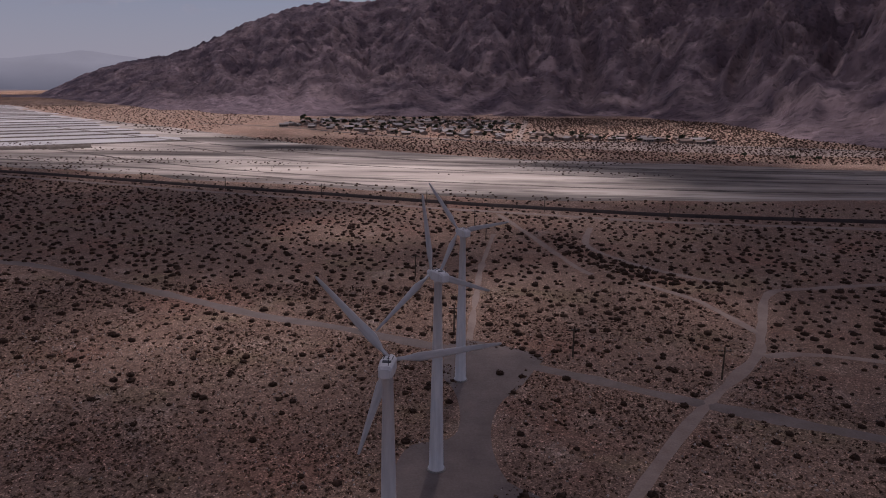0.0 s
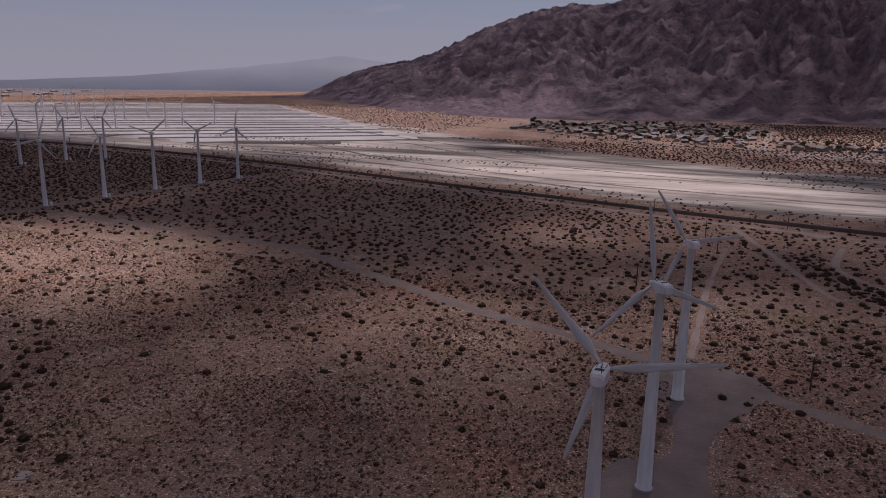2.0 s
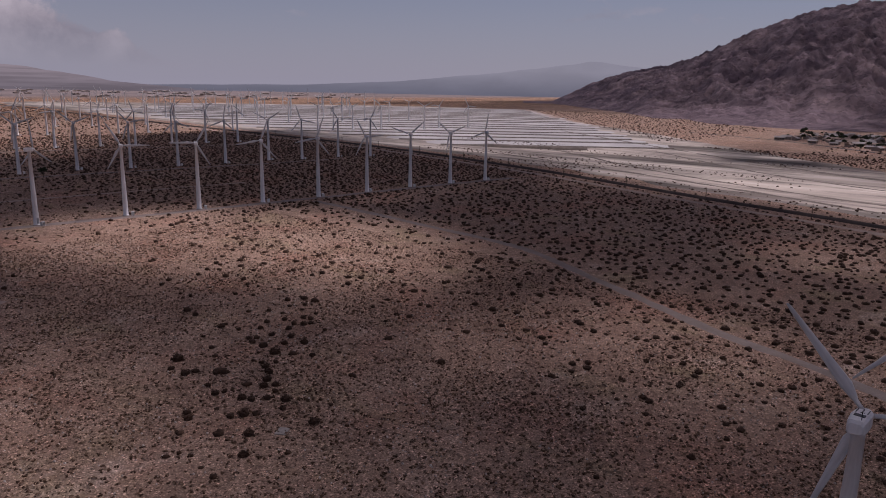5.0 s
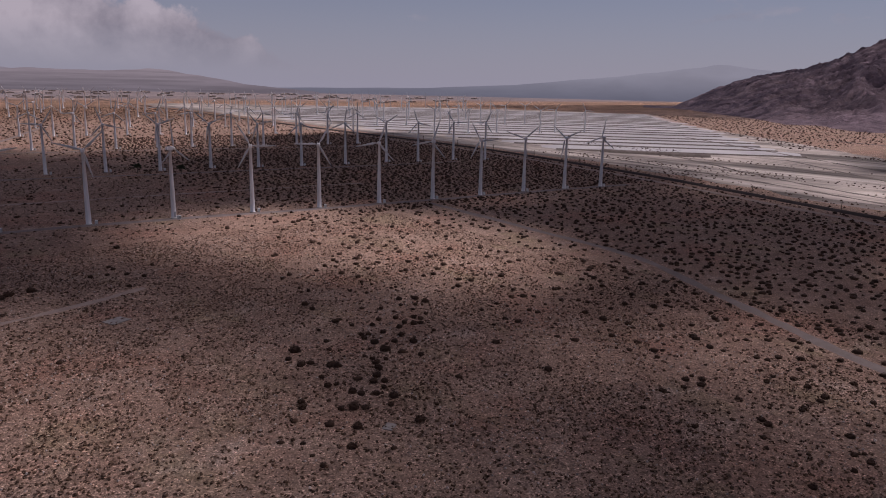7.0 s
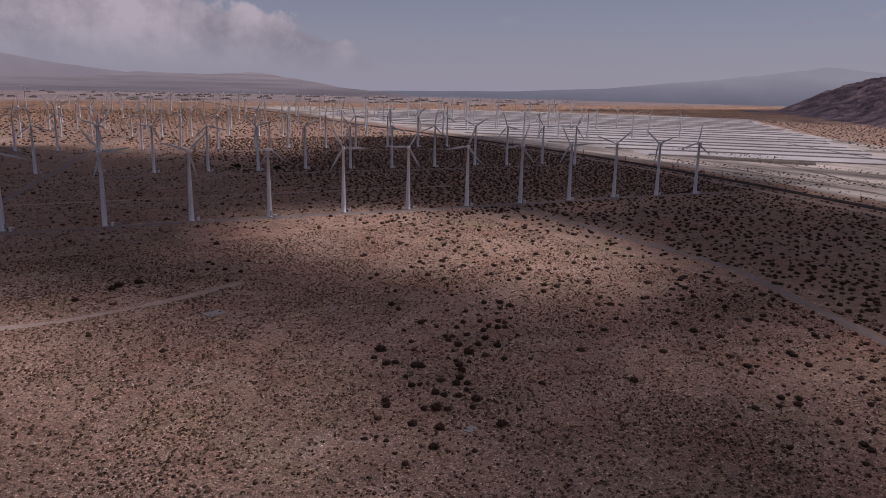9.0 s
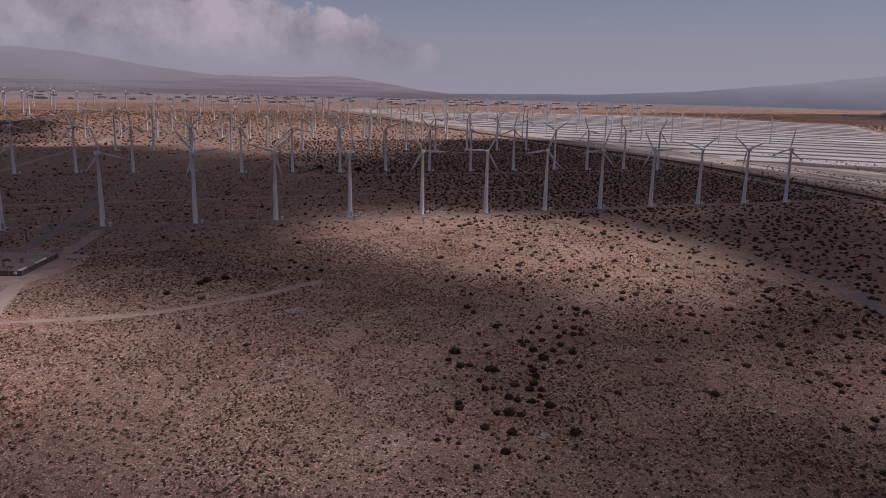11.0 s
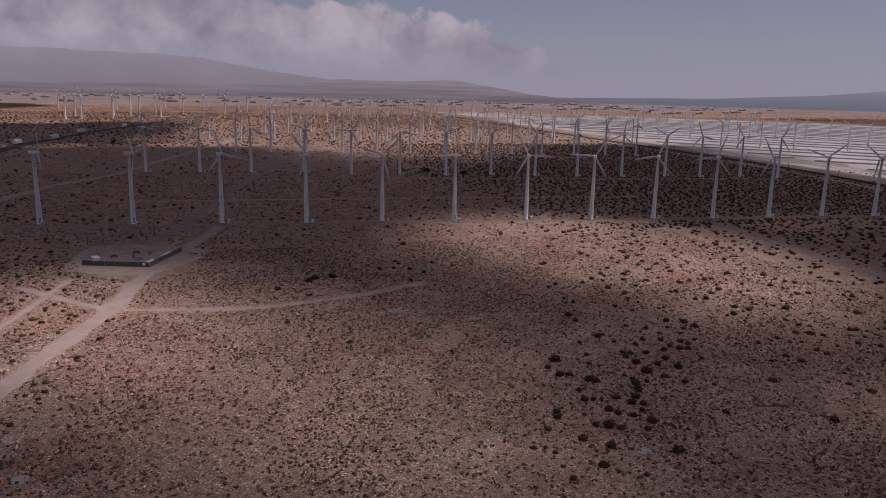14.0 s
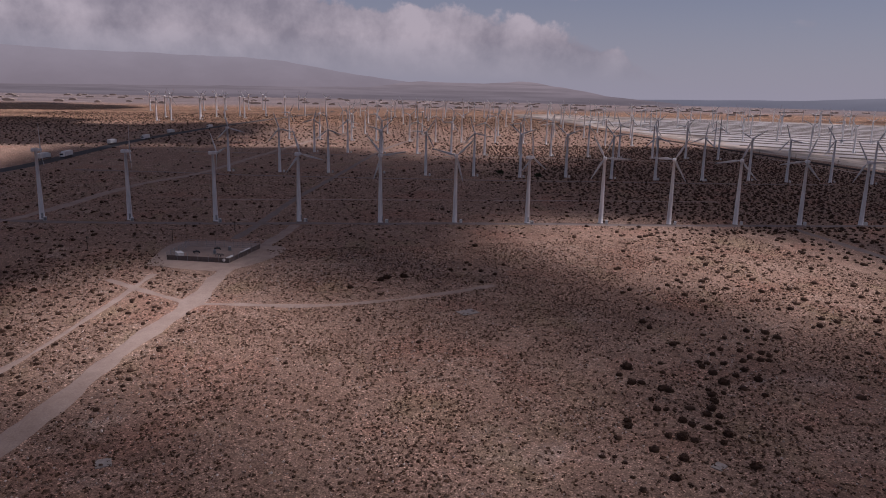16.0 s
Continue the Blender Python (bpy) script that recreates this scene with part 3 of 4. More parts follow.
SPOTS = [(-200, 118, 64, 37, 14, 1.2), (-232, 74, 30, 22, 0, 0.25), (-160, 112, 26, 16, -30, 0.35), (-172, -36, 42, 28, 0, 0.95), (-137, 0, 44, 26, 20, 0.42), (-100, 18, 30, 26, 0, 0.14), (-62, 122, 30, 13, -25, 0.42), (-49, 213, 34, 12, -20, 0.55),
         (-12, 140, 26, 22, 0, 0.22), (-66, 104, 14, 14, 0, 0.25), (-40, 350, 120, 45, -12, 0.9), (-15, 245, 60, 20, -10, 0.30), (-620, 170, 120, 110, 0, 0.85), (-300, 480, 150, 45, 35, 0.45), (235, 440, 70, 22, 0, 0.8)]


def sunlit(x, y):
    """The share of sunlight that the broken cloud lets through to the ground about (x, y)."""
    v = 0.24 - 0.04 * smoothstep(140, 200, y) - 0.14 * smoothstep(40, 110, x) - 0.12 * smoothstep(-215, -262, x) - 0.05 * smoothstep(-60, -20, x) * smoothstep(120, 80, y)
    v += 0.40 * smoothstep(290, 330, y - 0.25 * max(0, -x - 40)) * smoothstep(60, -10, x) + 0.10 * noise.noise(Vector((x, y, 1)) * 0.02)
    v -= 0.15 * smoothstep(155, 185, y) * smoothstep(285, 265, y) * smoothstep(-225, -200, x) * smoothstep(-60, -110, x)
    v -= 0.10 * smoothstep(-185, -205, x) * smoothstep(60, 30, y)
    for cx, cy, a, b, turn, amount in SPOTS:
        t = radians(turn)
        dx, dy = x - cx, y - cy
        q = ((dx * math.cos(t) + dy * math.sin(t)) / a) ** 2 + ((dy * math.cos(t) - dx * math.sin(t)) / b) ** 2
        v += amount * math.exp(-q * q * 0.4 - q * 0.65)
    return min(1.0, max(0.0, v))


def sunlit_south(x, y):
    """Beyond the flood plain: bright pond beds, dull town, dark mountain with a lit foot."""
    v = 0.24 + 0.12 * noise.noise(Vector((x, y, 4)) * 0.0025) + 0.35 * math.exp(-(x / 200) ** 2 - ((y - 690) / 90) ** 2)
    v += 0.5 * smoothstep(-180, -260, x) * smoothstep(1350, 1150, y) - 0.09 * smoothstep(-60, 120, x) * smoothstep(850, 1000, y)
    return min(1.0, max(0.0, v + 0.6 * math.exp(-((x - 190) / 130) ** 2 - ((y - 745) / 95) ** 2)))


def sunlit_west(x, y):
    """The wind farm's far rows stand in the sun, but for a dark stretch by the highway."""
    v = 0.75 - 0.72 * smoothstep(10, -45, y + 0.05 * (x + 600)) * smoothstep(-1040, -970, x + 0.4 * y) + 0.3 * noise.noise(Vector((x, y, 8)) * 0.006)
    return min(1.0, max(0.0, v))


def build_cloud_layer(sunlit, x0, x1, y0, y1, gap, rough=2, height=1500.0):
    """An unseen layer of broken cumulus puffs, made thick where little sun is to come through."""
    rnd = random.Random(3)
    ico = bmesh.new()
    bmesh.ops.create_icosphere(ico, subdivisions=rough, radius=1.0)
    base = [v.co.copy() for v in ico.verts]
    tri = [[v.index for v in f.verts] for f in ico.faces]
    ico.free()
    verts, faces = [], []
    lift = TO_SUN * (height / TO_SUN.z)
    for i in range(int((x1 - x0) / gap) + 1):
        for j in range(int((y1 - y0) / gap) + 1):
            gx, gy = x0 + gap * (i + rnd.uniform(-0.16, 0.16) + 0.5 * (j % 2)), y0 + gap * (j + rnd.uniform(-0.16, 0.16))
            c = 1 - sunlit(gx, gy)
            r = gap * 0.564 * math.sqrt(c) * (1 + 0.35 * c ** 3)
            if r < 2:
                continue
            k = len(verts)
            seed = Vector((gx, gy, 3.3))
            for d in base:
                n = 1 + 0.22 * noise.noise(d * 1.9 + seed)
                verts.append((gx + lift.x + d.x * r * n, gy + lift.y + d.y * r * n, height + d.z * r * n * (0.5 if d.z > 0 else 0.15)))
            faces += [[k + q for q in f] for f in tri]
    ob = new("cloud_layer", mesh_of("cloud_layer", verts, faces, CLOUD, True))
    return tagged(ob, "broken layer of white cumulus put overhead to shade the ground", "cloud", kind="structure")


build_cloud_layer(sunlit, -600, 420, -150, 470, 19)
build_cloud_layer(sunlit_south, -1400, 1300, 490, 2500, 36, 1)
build_cloud_layer(sunlit_west, -1700, -620, -360, 470, 34, 1)
# more clouds added out of view, behind and beside, to dim the sky's fill
cloud_rnd = random.Random(13)
for i in range(7):
    for j in range(4):
        gx, gy = -1500 + 520 * i + cloud_rnd.uniform(-120, 120), -500 - 480 * j + cloud_rnd.uniform(-110, 110)
        build_cloud(gx, gy, cloud_rnd.uniform(300, 470), cloud_rnd.uniform(260, 430), cloud_rnd.uniform(0, 180))


# ---- wind turbines ----
HUB_Z, BLADE_R = 24.35, 9.2


def build_turbine():
    """A three-bladed turbine on a tubular tower; the rotor faces +y."""
    root = new("wind_turbine")
    bm = bmesh.new()
    lathe(bm, [(1.16, -0.3), (1.16, 0.14), (1.12, 0.2)], 24)
    part("foundation", bm, CONCRETE, root, "round concrete foundation")
    bm = bmesh.new()
    lathe(bm, [(0.98, 0.2), (0.98, 0.30), (0.88, 0.32), (0.83, 3.0), (0.65, 12.4), (0.43, 23.25), (0.5, 23.28), (0.5, 23.5)], 24)
    tower = part("tower", bm, WHITE, root, "tapered white tubular steel tower", True)
    bm = bmesh.new()
    box(bm, 0.84, 0, 0.55, 0.09, 0.7, 1.9, 0.03)
    part("door", bm, GALV, tower, "grey steel tower door")
    # nacelle: long box, narrowing to the hub, sloping tail
    bm = bmesh.new()
    sec = [(-1.45, 0.46, 0.12, 0.86), (-1.3, 0.56, -0.02, 1.08), (-0.2, 0.62, -0.05, 1.2), (0.8, 0.58, -0.02, 1.14), (1.15, 0.40, 0.10, 1.0)]
    rings = []
    for y, w, z0, z1 in sec:
        c = 0.16
        rings.append([bm.verts.new((x, y, 23.45 + z)) for x, z in ((-w + c, z0), (w - c, z0), (w, z0 + c), (w, z1 - c), (w - c, z1), (-w + c, z1), (-w, z1 - c), (-w, z0 + c))])
    for lo, hi in zip(rings, rings[1:]):
        for i in range(8):
            bm.faces.new((lo[i], lo[(i + 1) % 8], hi[(i + 1) % 8], hi[i]))
    bm.faces.new(rings[0][::-1])
    bm.faces.new(rings[-1])
    nacelle = part("nacelle", bm, WHITE, root, "white box-shaped nacelle")
    bm = bmesh.new()
    box(bm, 0, -0.5, 24.60, 0.72, 0.42, 0.05, 0.015)
    part("roof_hatch", bm, DARKMETAL, nacelle, "dark roof hatch")
    bm = bmesh.new()
    for x in (-0.36, 0, 0.36):
        box(bm, x, 0.3, 24.6, 0.06, 0.8, 0.07)
    part("roof_rails", bm, DARKMETAL, nacelle, "dark roof rails")
    bm = bmesh.new()
    rod(bm, (0.25, -1.1, 24.4), (0.25, -1.1, 25.15), 0.025)
    rod(bm, (0.1, -1.1, 25.1), (0.4, -1.1, 25.1), 0.02)
    part("wind_vane", bm, DARKMETAL, nacelle)
    # rotor, about its own centre
    bm = bmesh.new()
    m = pose(0, 0, 0, -90)
    lathe(bm, [(0.34, -0.3), (0.42, -0.2), (0.42, 0.2), (0.33, 0.42), (0.13, 0.55)], 18, m)
    hub = part("rotor_hub", bm, WHITE, root, "white rounded rotor hub", True)
    hub.location = (0, 1.42, HUB_Z - 0.35)
    bm = bmesh.new()
    rows = [(0.35, 0.17, 0.17, 0, 0), (1.1, 0.17, 0.17, 0, 0), (1.5, 0.27, 0.14, 14, 0.05), (2.4, 0.44, 0.10, 11, 0.10), (4.2, 0.35, 0.075, 7, 0.08), (6.6, 0.25, 0.05, 4, 0.05), (8.6, 0.16, 0.03, 2, 0.03), (9.1, 0.10, 0.02, 1, 0.02), (BLADE_R, 0.04, 0.01, 0, 0)]
    rings = []
    for z, ch, th, tw, off in rows:
        t = radians(tw)
        ring = []
        for k in range(12):
            a = 2 * math.pi * k / 12
            x, y = ch * math.cos(a) + off, th * math.sin(a) * (1 + 0.35 * math.cos(a))
            ring.append(bm.verts.new((x * math.cos(t) - y * math.sin(t), x * math.sin(t) + y * math.cos(t), z)))
        rings.append(ring)
    for lo, hi in zip(rings, rings[1:]):
        for i in range(12):
            bm.faces.new((lo[i], lo[(i + 1) % 12], hi[(i + 1) % 12], hi[i]))
    bm.faces.new(rings[0][::-1])
    bm.faces.new(rings[-1])
    blade = part("blade", bm, BLADE, hub, "long tapered white rotor blade", True)
    for k in (1, 2):
        b = blade.copy()
        scene.collection.objects.link(b)
        b.rotation_euler = (0, radians(120 * k), 0)
    # switch cabinet at the foot
    bm = bmesh.new()
    box(bm, 2.2, 0.6, 0.0, 0.9, 1.1, 1.25, 0.04)
    cab = part("switch_cabinet", bm, BOX_WHITE, root, "small white switch cabinet")
    bm = bmesh.new()
    box(bm, 2.66, 0.6, 0.12, 0.03, 0.9, 1.0, 0.01)
    part("cabinet_door", bm, GALV, cab)
    tagged(root, "white three-bladed wind turbine on a tubular tower", "wind turbine", "wind farm turbines")
    return root


turbine = build_turbine()
turbine_used = False
NEAR_FEET = []


def set_rotor(ob, phase):
    for c in ob.children:
        if c.name.startswith("rotor_hub"):
            c.rotation_euler = (0, radians(phase), 0)


def put_turbine(x, y, yaw, phase, size=1.0, label=""):
    global turbine_used
    if not turbine_used:
        ob, turbine_used = turbine, True
        ob.matrix_basis = pose(x, y, 0, 0, 0, yaw)
    else:
        ob = copy_thing(turbine, pose(x, y, 0, 0, 0, yaw))
    ob.scale = (size, size, size)
    set_rotor(ob, phase)
    if label:
        tagged(ob, label)
    return ob


# phase: degrees clockwise as seen from behind, of the first blade from upright
for ob in (put_turbine(-24.1, 44.0, -4, 78), put_turbine(-21.1, 70.0, 36, -8, 1.025), put_turbine(-18.4, 97.4, 30, -34, 1.004)):
    NEAR_FEET.append(ob)

ROW1 = [(-287.4, -85.2), (-282.7, -56.2), (-276.7, -27.2), (-272.8, 1.4), (-267.2, 29.6), (-264.0, 56.3), (-259.6, 82.4), (-256.1, 110.0), (-250.9, 135.1), (-247.2, 160.7), (-242.9, 185.4), (-239.7, 210.3), (-236.9, 235.4), (-232.3, 259.1), (-227.5, 281.1)]
YAW1 = [20, 12, 22, 55, 60, 70, 12, 62, 55, 60, 70, 75, 60, 70, 65]
PHASE1 = [0, 8, 75, 100, 80, 45, -8, 90, 30, 20, 20, 90, 50, 70, 10]
for (x, y), yaw, ph in zip(ROW1, YAW1, PHASE1):
    put_turbine(x, y, yaw, ph)


def row_of(x0, y0, x1, y1, n, jitter=2.0, skip=0.0, size=1.0):
    for i in range(n):
        t = i / max(1, n - 1)
        x, y = x0 + (x1 - x0) * t + random.uniform(-jitter, jitter), y0 + (y1 - y0) * t + random.uniform(-jitter, jitter)
        yaw, ph = random.uniform(35, 95), random.uniform(0, 120)
        if random.random() >= skip:
            put_turbine(x, y, yaw, ph, size)


ROW2 = [(-433.5, -29.1), (-427.8, -1.6), (-423.2, 25.0), (-420, 53.8), (-406.5, 77.2), (-402.2, 103.8), (-394.8, 128.6), (-393.4, 155.6), (-385, 179.6), (-378.5, 203.2), (-373.4, 229.8), (-372, 259), (-363, 277), (-360, 304), (-351, 324)]
for x, y in ROW2:
    put_turbine(x, y, random.uniform(40, 85), random.uniform(0, 120))
row_of(-557, 27, -497, 325, 13, 1.5)
row_of(-690, 16, -612, 400, 16, 3, 0.08)
for k in range(5):
    row_of(-790 - 115 * k, 40 + 30 * k, -735 - 105 * k, 380 + 18 * k, 13, 8, 0.5, 1.0)
for k in range(5):
    row_of(-560 - 150 * k, 455 + 12 * k, -520 - 130 * k, 640 + 60 * k, 8, 8, 0.2)
# lines on the fields beyond the highway
row_of(-1010, -150, -1120, -40, 5, 10, 0, 1.25)
row_of(-1130, -135, -1285, 90, 8, 12, 0, 1.25)
row_of(-1400, -190, -1560, 60, 9, 14, 0.1, 1.25)
row_of(-1240, 200, -1245, 420, 9, 12, 0.1, 1.1)
row_of(-1350, 500, -1050, 1000, 16, 10, 0.1)
row_of(-1600, 400, -1250, 1150, 20, 10, 0.1)


# the three nearest stand without cabinets
for ob in NEAR_FEET:
    for c in [c for c in ob.children_recursive if c.name.startswith(("switch_cabinet", "cabinet_door"))]:
        bpy.data.objects.remove(c)


# ---- shrubs ----
def near_line(x, y, pts, w):
    for (x0, y0), (x1, y1) in zip(pts, pts[1:]):
        dx, dy = x1 - x0, y1 - y0
        t = max(0, min(1, ((x - x0) * dx + (y - y0) * dy) / (dx * dx + dy * dy)))
        if (x - x0 - t * dx) ** 2 + (y - y0 - t * dy) ** 2 < w * w:
            return True
    return False


def open_ground(x, y):
    for x0, x1, y0, y1, pts, w in CLEAR:
        if x0 < x < x1 and y0 < y < y1 and near_line(x, y, pts, w):
            return False
    return True


EDGE = sorted([(-320, 130), (-247, 136), (-167, 119), (-127, 121), (-82, 108), (-58, 97), (-38, 88), (-15, 88), (20, 90), (130, 70)])


def cover(x, y):
    """Chance of a shrub: thick to the south, thin on the stony fan to the north-east, in drifts."""
    d = y - interp(x, EDGE)
    v = 0.5 + 0.5 * noise.noise(Vector((x, y, 0)) * 0.05)
    if x < -228:
        return smoothstep(90, 170, y) * 0.9 + 0.16 * v
    if d > 0:
        return (0.5 + 0.4 * v) * (0.5 + 0.5 * smoothstep(0, 40, d)) * (0.55 if -245 < x < -130 and y < 165 else 1.0)
    drift = 0.30 * v if near_line(x, y, [(-245, 135), (-190, 95), (-150, 82), (-124, 70), (-105, 52), (-94, 44)], 13) else 0
    return 0.4 * smoothstep(-45, 0, d) ** 2 + 0.012 * v + drift


def shrub_template(kind, seed):
    """Vertices and triangles of one shrub of about unit width: small bent leaf sprays over a rough low core."""
    rnd = random.Random(seed)
    verts, tris = [], []
    sprays, size0 = {"near": (190, 0.10), "mid": (22, 0.20), "far": (6, 0.26), "tuft": (3, 0.62)}[kind]
    for i in range(sprays):
        a, e = rnd.uniform(0, 2 * math.pi), math.acos(rnd.uniform(0.05, 1.0))
        r = rnd.uniform(0.7, 1.05) * (0.9 + 0.2 * math.sin(3 * a + seed) + 0.1 * math.sin(5 * a + 2 * seed))
        c = Vector((math.cos(a) * math.sin(e) * 0.5 * r, math.sin(a) * math.sin(e) * 0.5 * r, 0.10 + 0.55 * math.cos(e) * r))
        size = size0 * rnd.uniform(0.7, 1.3)
        out = (c - Vector((0, 0, 0.1))).normalized()
        side = out.cross(Vector((rnd.uniform(-1, 1), rnd.uniform(-1, 1), rnd.uniform(-1, 1)))).normalized()
        up = side.cross(out).normalized()
        k = len(verts)
        verts += [c - side * size * 0.7 - up * size * 0.4, c + side * size * 0.7 - up * size * 0.3, c + up * size * 0.7, c + out * size * 0.5]
        tris += [(k, k + 1, k + 3), (k + 1, k + 2, k + 3), (k + 2, k, k + 3)]
    if kind != "tuft":
        k, n = len(verts), 8
        lump = [rnd.uniform(0.8, 1.15) for _ in range(n)]
        verts += [Vector((0.44 * lump[i] * math.cos(2 * math.pi * i / n), 0.42 * lump[i] * math.sin(2 * math.pi * i / n), 0.0)) for i in range(n)]
        verts += [Vector((0.40 * lump[i] * math.cos(2 * math.pi * (i + .5) / n), 0.38 * lump[i] * math.sin(2 * math.pi * (i + .5) / n), 0.34 + 0.12 * rnd.random())) for i in range(n)]
        verts += [Vector((0.05, 0, 0.58))]
        for i in range(n):
            j = (i + 1) % n
            tris += [(k + i, k + j, k + n + i), (k + j, k + n + j, k + n + i), (k + n + i, k + n + j, k + 2 * n)]
    return np.array([tuple(v) for v in verts]), np.array(tris)


def scatter(name, kind, places, mat, label, category):
    """All places (x, y, width, height) joined into one mesh."""
    temps = [shrub_template(kind, s) for s in range(6)]
    vs, fs, base = [], [], 0
    rnd = random.Random(11)
    for x, y, w, h in places:
        v, f = temps[rnd.randrange(6)]
        a = rnd.uniform(0, 6.283)
        ca, sa = math.cos(a) * w, math.sin(a) * w
        q = rnd.uniform(0.75, 1.25)
        vs.append(np.stack([x + v[:, 0] * ca - v[:, 1] * sa * q, y + v[:, 0] * sa + v[:, 1] * ca * q, v[:, 2] * h - 0.03], 1))
        fs.append(f + base)
        base += len(v)
    v, f = np.concatenate(vs), np.concatenate(fs)
    me = bpy.data.meshes.new(name)
    me.vertices.add(len(v))
    me.vertices.foreach_set("co", v.astype(np.float32).ravel())
    me.loops.add(f.size)
    me.loops.foreach_set("vertex_index", f.astype(np.int32).ravel())
    me.polygons.add(len(f))
    me.polygons.foreach_set("loop_start", np.arange(0, f.size, 3, dtype=np.int32))
    me.update(calc_edges=True)
    me.materials.append(mat)
    return tagged(new(name, me), label, category, kind="stuff")


def grow(n, x0, x1, y0, y1, test, wmin, wmax, seed):
    rnd = random.Random(seed)
    out = []
    cell = math.sqrt((x1 - x0) * (y1 - y0) / n)
    cols = max(1, int((x1 - x0) / cell))
    for i in range(n):
        # one to a cell, off its middle, so that they keep apart as desert shrubs do
        x, y = x0 + cell * (i % cols + 0.5 + rnd.uniform(-0.46, 0.46)), y0 + cell * (i // cols + 0.5 + rnd.uniform(-0.46, 0.46))
        if rnd.random() < test(x, y) and open_ground(x, y):
            w = wmin + (wmax - wmin) * rnd.random() ** 1.4
            out.append((x, y, w, w * rnd.uniform(0.55, 0.8)))
    return out


def above_rail(x, y):
    return y < interp(x, RAIL_Y) - 6


mid = grow(15500, -235, 175, 30, 330, lambda x, y: cover(x, y) if above_rail(x, y) else 0, 0.7, 1.85, 3)
mid += grow(330, 8, 46, 152, 215, lambda x, y: 1.0 if near_line(x, y, [(12, 205), (17, 185), (26, 168), (40, 155)], 7) else 0, 0.9, 2.2, 4)
mid += grow(900, -235, -120, -75, 20, lambda x, y: 0.9 if y < -20 - 0.2 * (x + 160) - 6 else 0.05, 0.5, 1.4, 14)

# the shrubs of the nearest stretch are things of their own
STAND = [(-123.7, 50.3, 3.0), (-120.9, 47.4, 1.6), (-117.3, 47.8, 2.2), (-132.7, 64.9, 2.2), (-129, 66.2, 1.4), (-126.6, 69.3, 1.7), (-123.4, 64.5, 1.5), (-121.4, 63.8, 1.7), (-122, 68.4, 1.6), (-128.6, 72.4, 1.7),
         (-127.3, 75.7, 1.8), (-125.4, 78.9, 1.7), (-122.4, 72.8, 1.8), (-122.3, 76.3, 2.0), (-118.6, 70.2, 2.0), (-114.3, 69.8, 2.3), (-116.7, 67.2, 1.7), (-114.3, 63.2, 2.6), (-110.6, 60.6, 1.2), (-110.3, 58.2, 2.0),
         (-108, 57.1, 2.2), (-105.7, 55, 2.1), (-104.1, 53.2, 2.0), (-103.2, 54.7, 1.7), (-101.3, 53.2, 1.3)]
STAND += [(-100.1, 50.8, 1.7), (-97.7, 52.3, 2.2), (-95.7, 50.2, 1.5), (-113.9, 51.3, 1.6), (-110.7, 47.7, 1.5), (-107.3, 46.6, 1.8), (-106.9, 48, 1.3), (-103, 48.3, 2.0), (-101.5, 49, 1.6), (-104.5, 40.3, 1.7),
          (-102.9, 39.5, 1.9), (-99.1, 43.7, 1.6), (-98.3, 45.4, 2.4), (-116.4, 61.3, 1.0), (-114, 58.5, 1.0), (-88.7, 38.4, 2.0), (-92.9, 42.3, 2.1), (-89.1, 50.3, 2.1), (-224, 52.2, 2.6), (-195.7, 41, 1.6), (-193.5, 44.8, 1.8),
          (-194.6, 57.3, 1.4), (-189.5, 47.5, 1.8), (-195.9, 37.2, 1.8), (-200.4, 43.8, 1.5), (-199.2, 53, 1.6)]
STAND += [(-182.5, 41.8, 1.6), (-190.3, 19, 3.0), (-188.6, 17.2, 2.4), (-191.2, 23.6, 2.6), (-183, 9, 2.2), (-167.9, 72.7, 1.5), (-190.3, 83.2, 1.8), (-142.7, 65.6, 1.8), (-149.2, 79.6, 1.4), (-153.9, 86.1, 1.5), (-172.2, 87.4, 1.8), (-176.1, 92.6, 1.8),
          (-169.5, 83.2, 1.6), (-116.2, 130.2, 1.8), (-121.1, 119.7, 1.8), (-121.7, 77.7, 1.5), (-132, 84.8, 1.4), (-12, 100, 1.8), (-8.5, 99, 1.4), (-192, -62, 2.2), (-165, -59, 2.2)]


def build_shrub(seed):
    root = new("shrub")
    v, f = shrub_template("near", seed)
    leaves = new("foliage", mesh_of("foliage", v.tolist(), f.tolist(), LEAF))
    leaves.parent = root
    bm = bmesh.new()
    rnd = random.Random(seed)
    for i in range(5):
        a = 2 * math.pi * (i + rnd.random() * 0.6) / 5
        rod(bm, (0.03 * math.cos(a), 0.03 * math.sin(a), -0.03), (0.3 * math.cos(a), 0.3 * math.sin(a), 0.45), 0.016, 5, 0.006)
    part("stems", bm, BARK, root)
    return tagged(root, "dark rounded creosote shrub on stony ground", "shrub", "single desert shrubs")


shrub_kinds = [build_shrub(s) for s in range(5)]
for k, o in enumerate(shrub_kinds):
    x, y, w = STAND[k]
    w *= 0.76
    o.matrix_basis = pose(x, y, 0, 0, 0, 40 * k) @ Matrix.Diagonal((w, w, w * 0.75, 1))
near_list = [(x, y, w * 0.76, w * 0.6) for x, y, w in STAND[5:]] + [p for p in mid if -75 < p[0] < 45 and 66 < p[1] < 128][:225]
near_list = [(x, y, w, h) for x, y, w, h in near_list[:66]] + [(x, y, w * 0.8, h * 0.75) for x, y, w, h in near_list[66:]]
near_spots = {(p[0], p[1]) for p in near_list}
mid = [p for p in mid if (p[0], p[1]) not in near_spots]
rnd_near = random.Random(5)
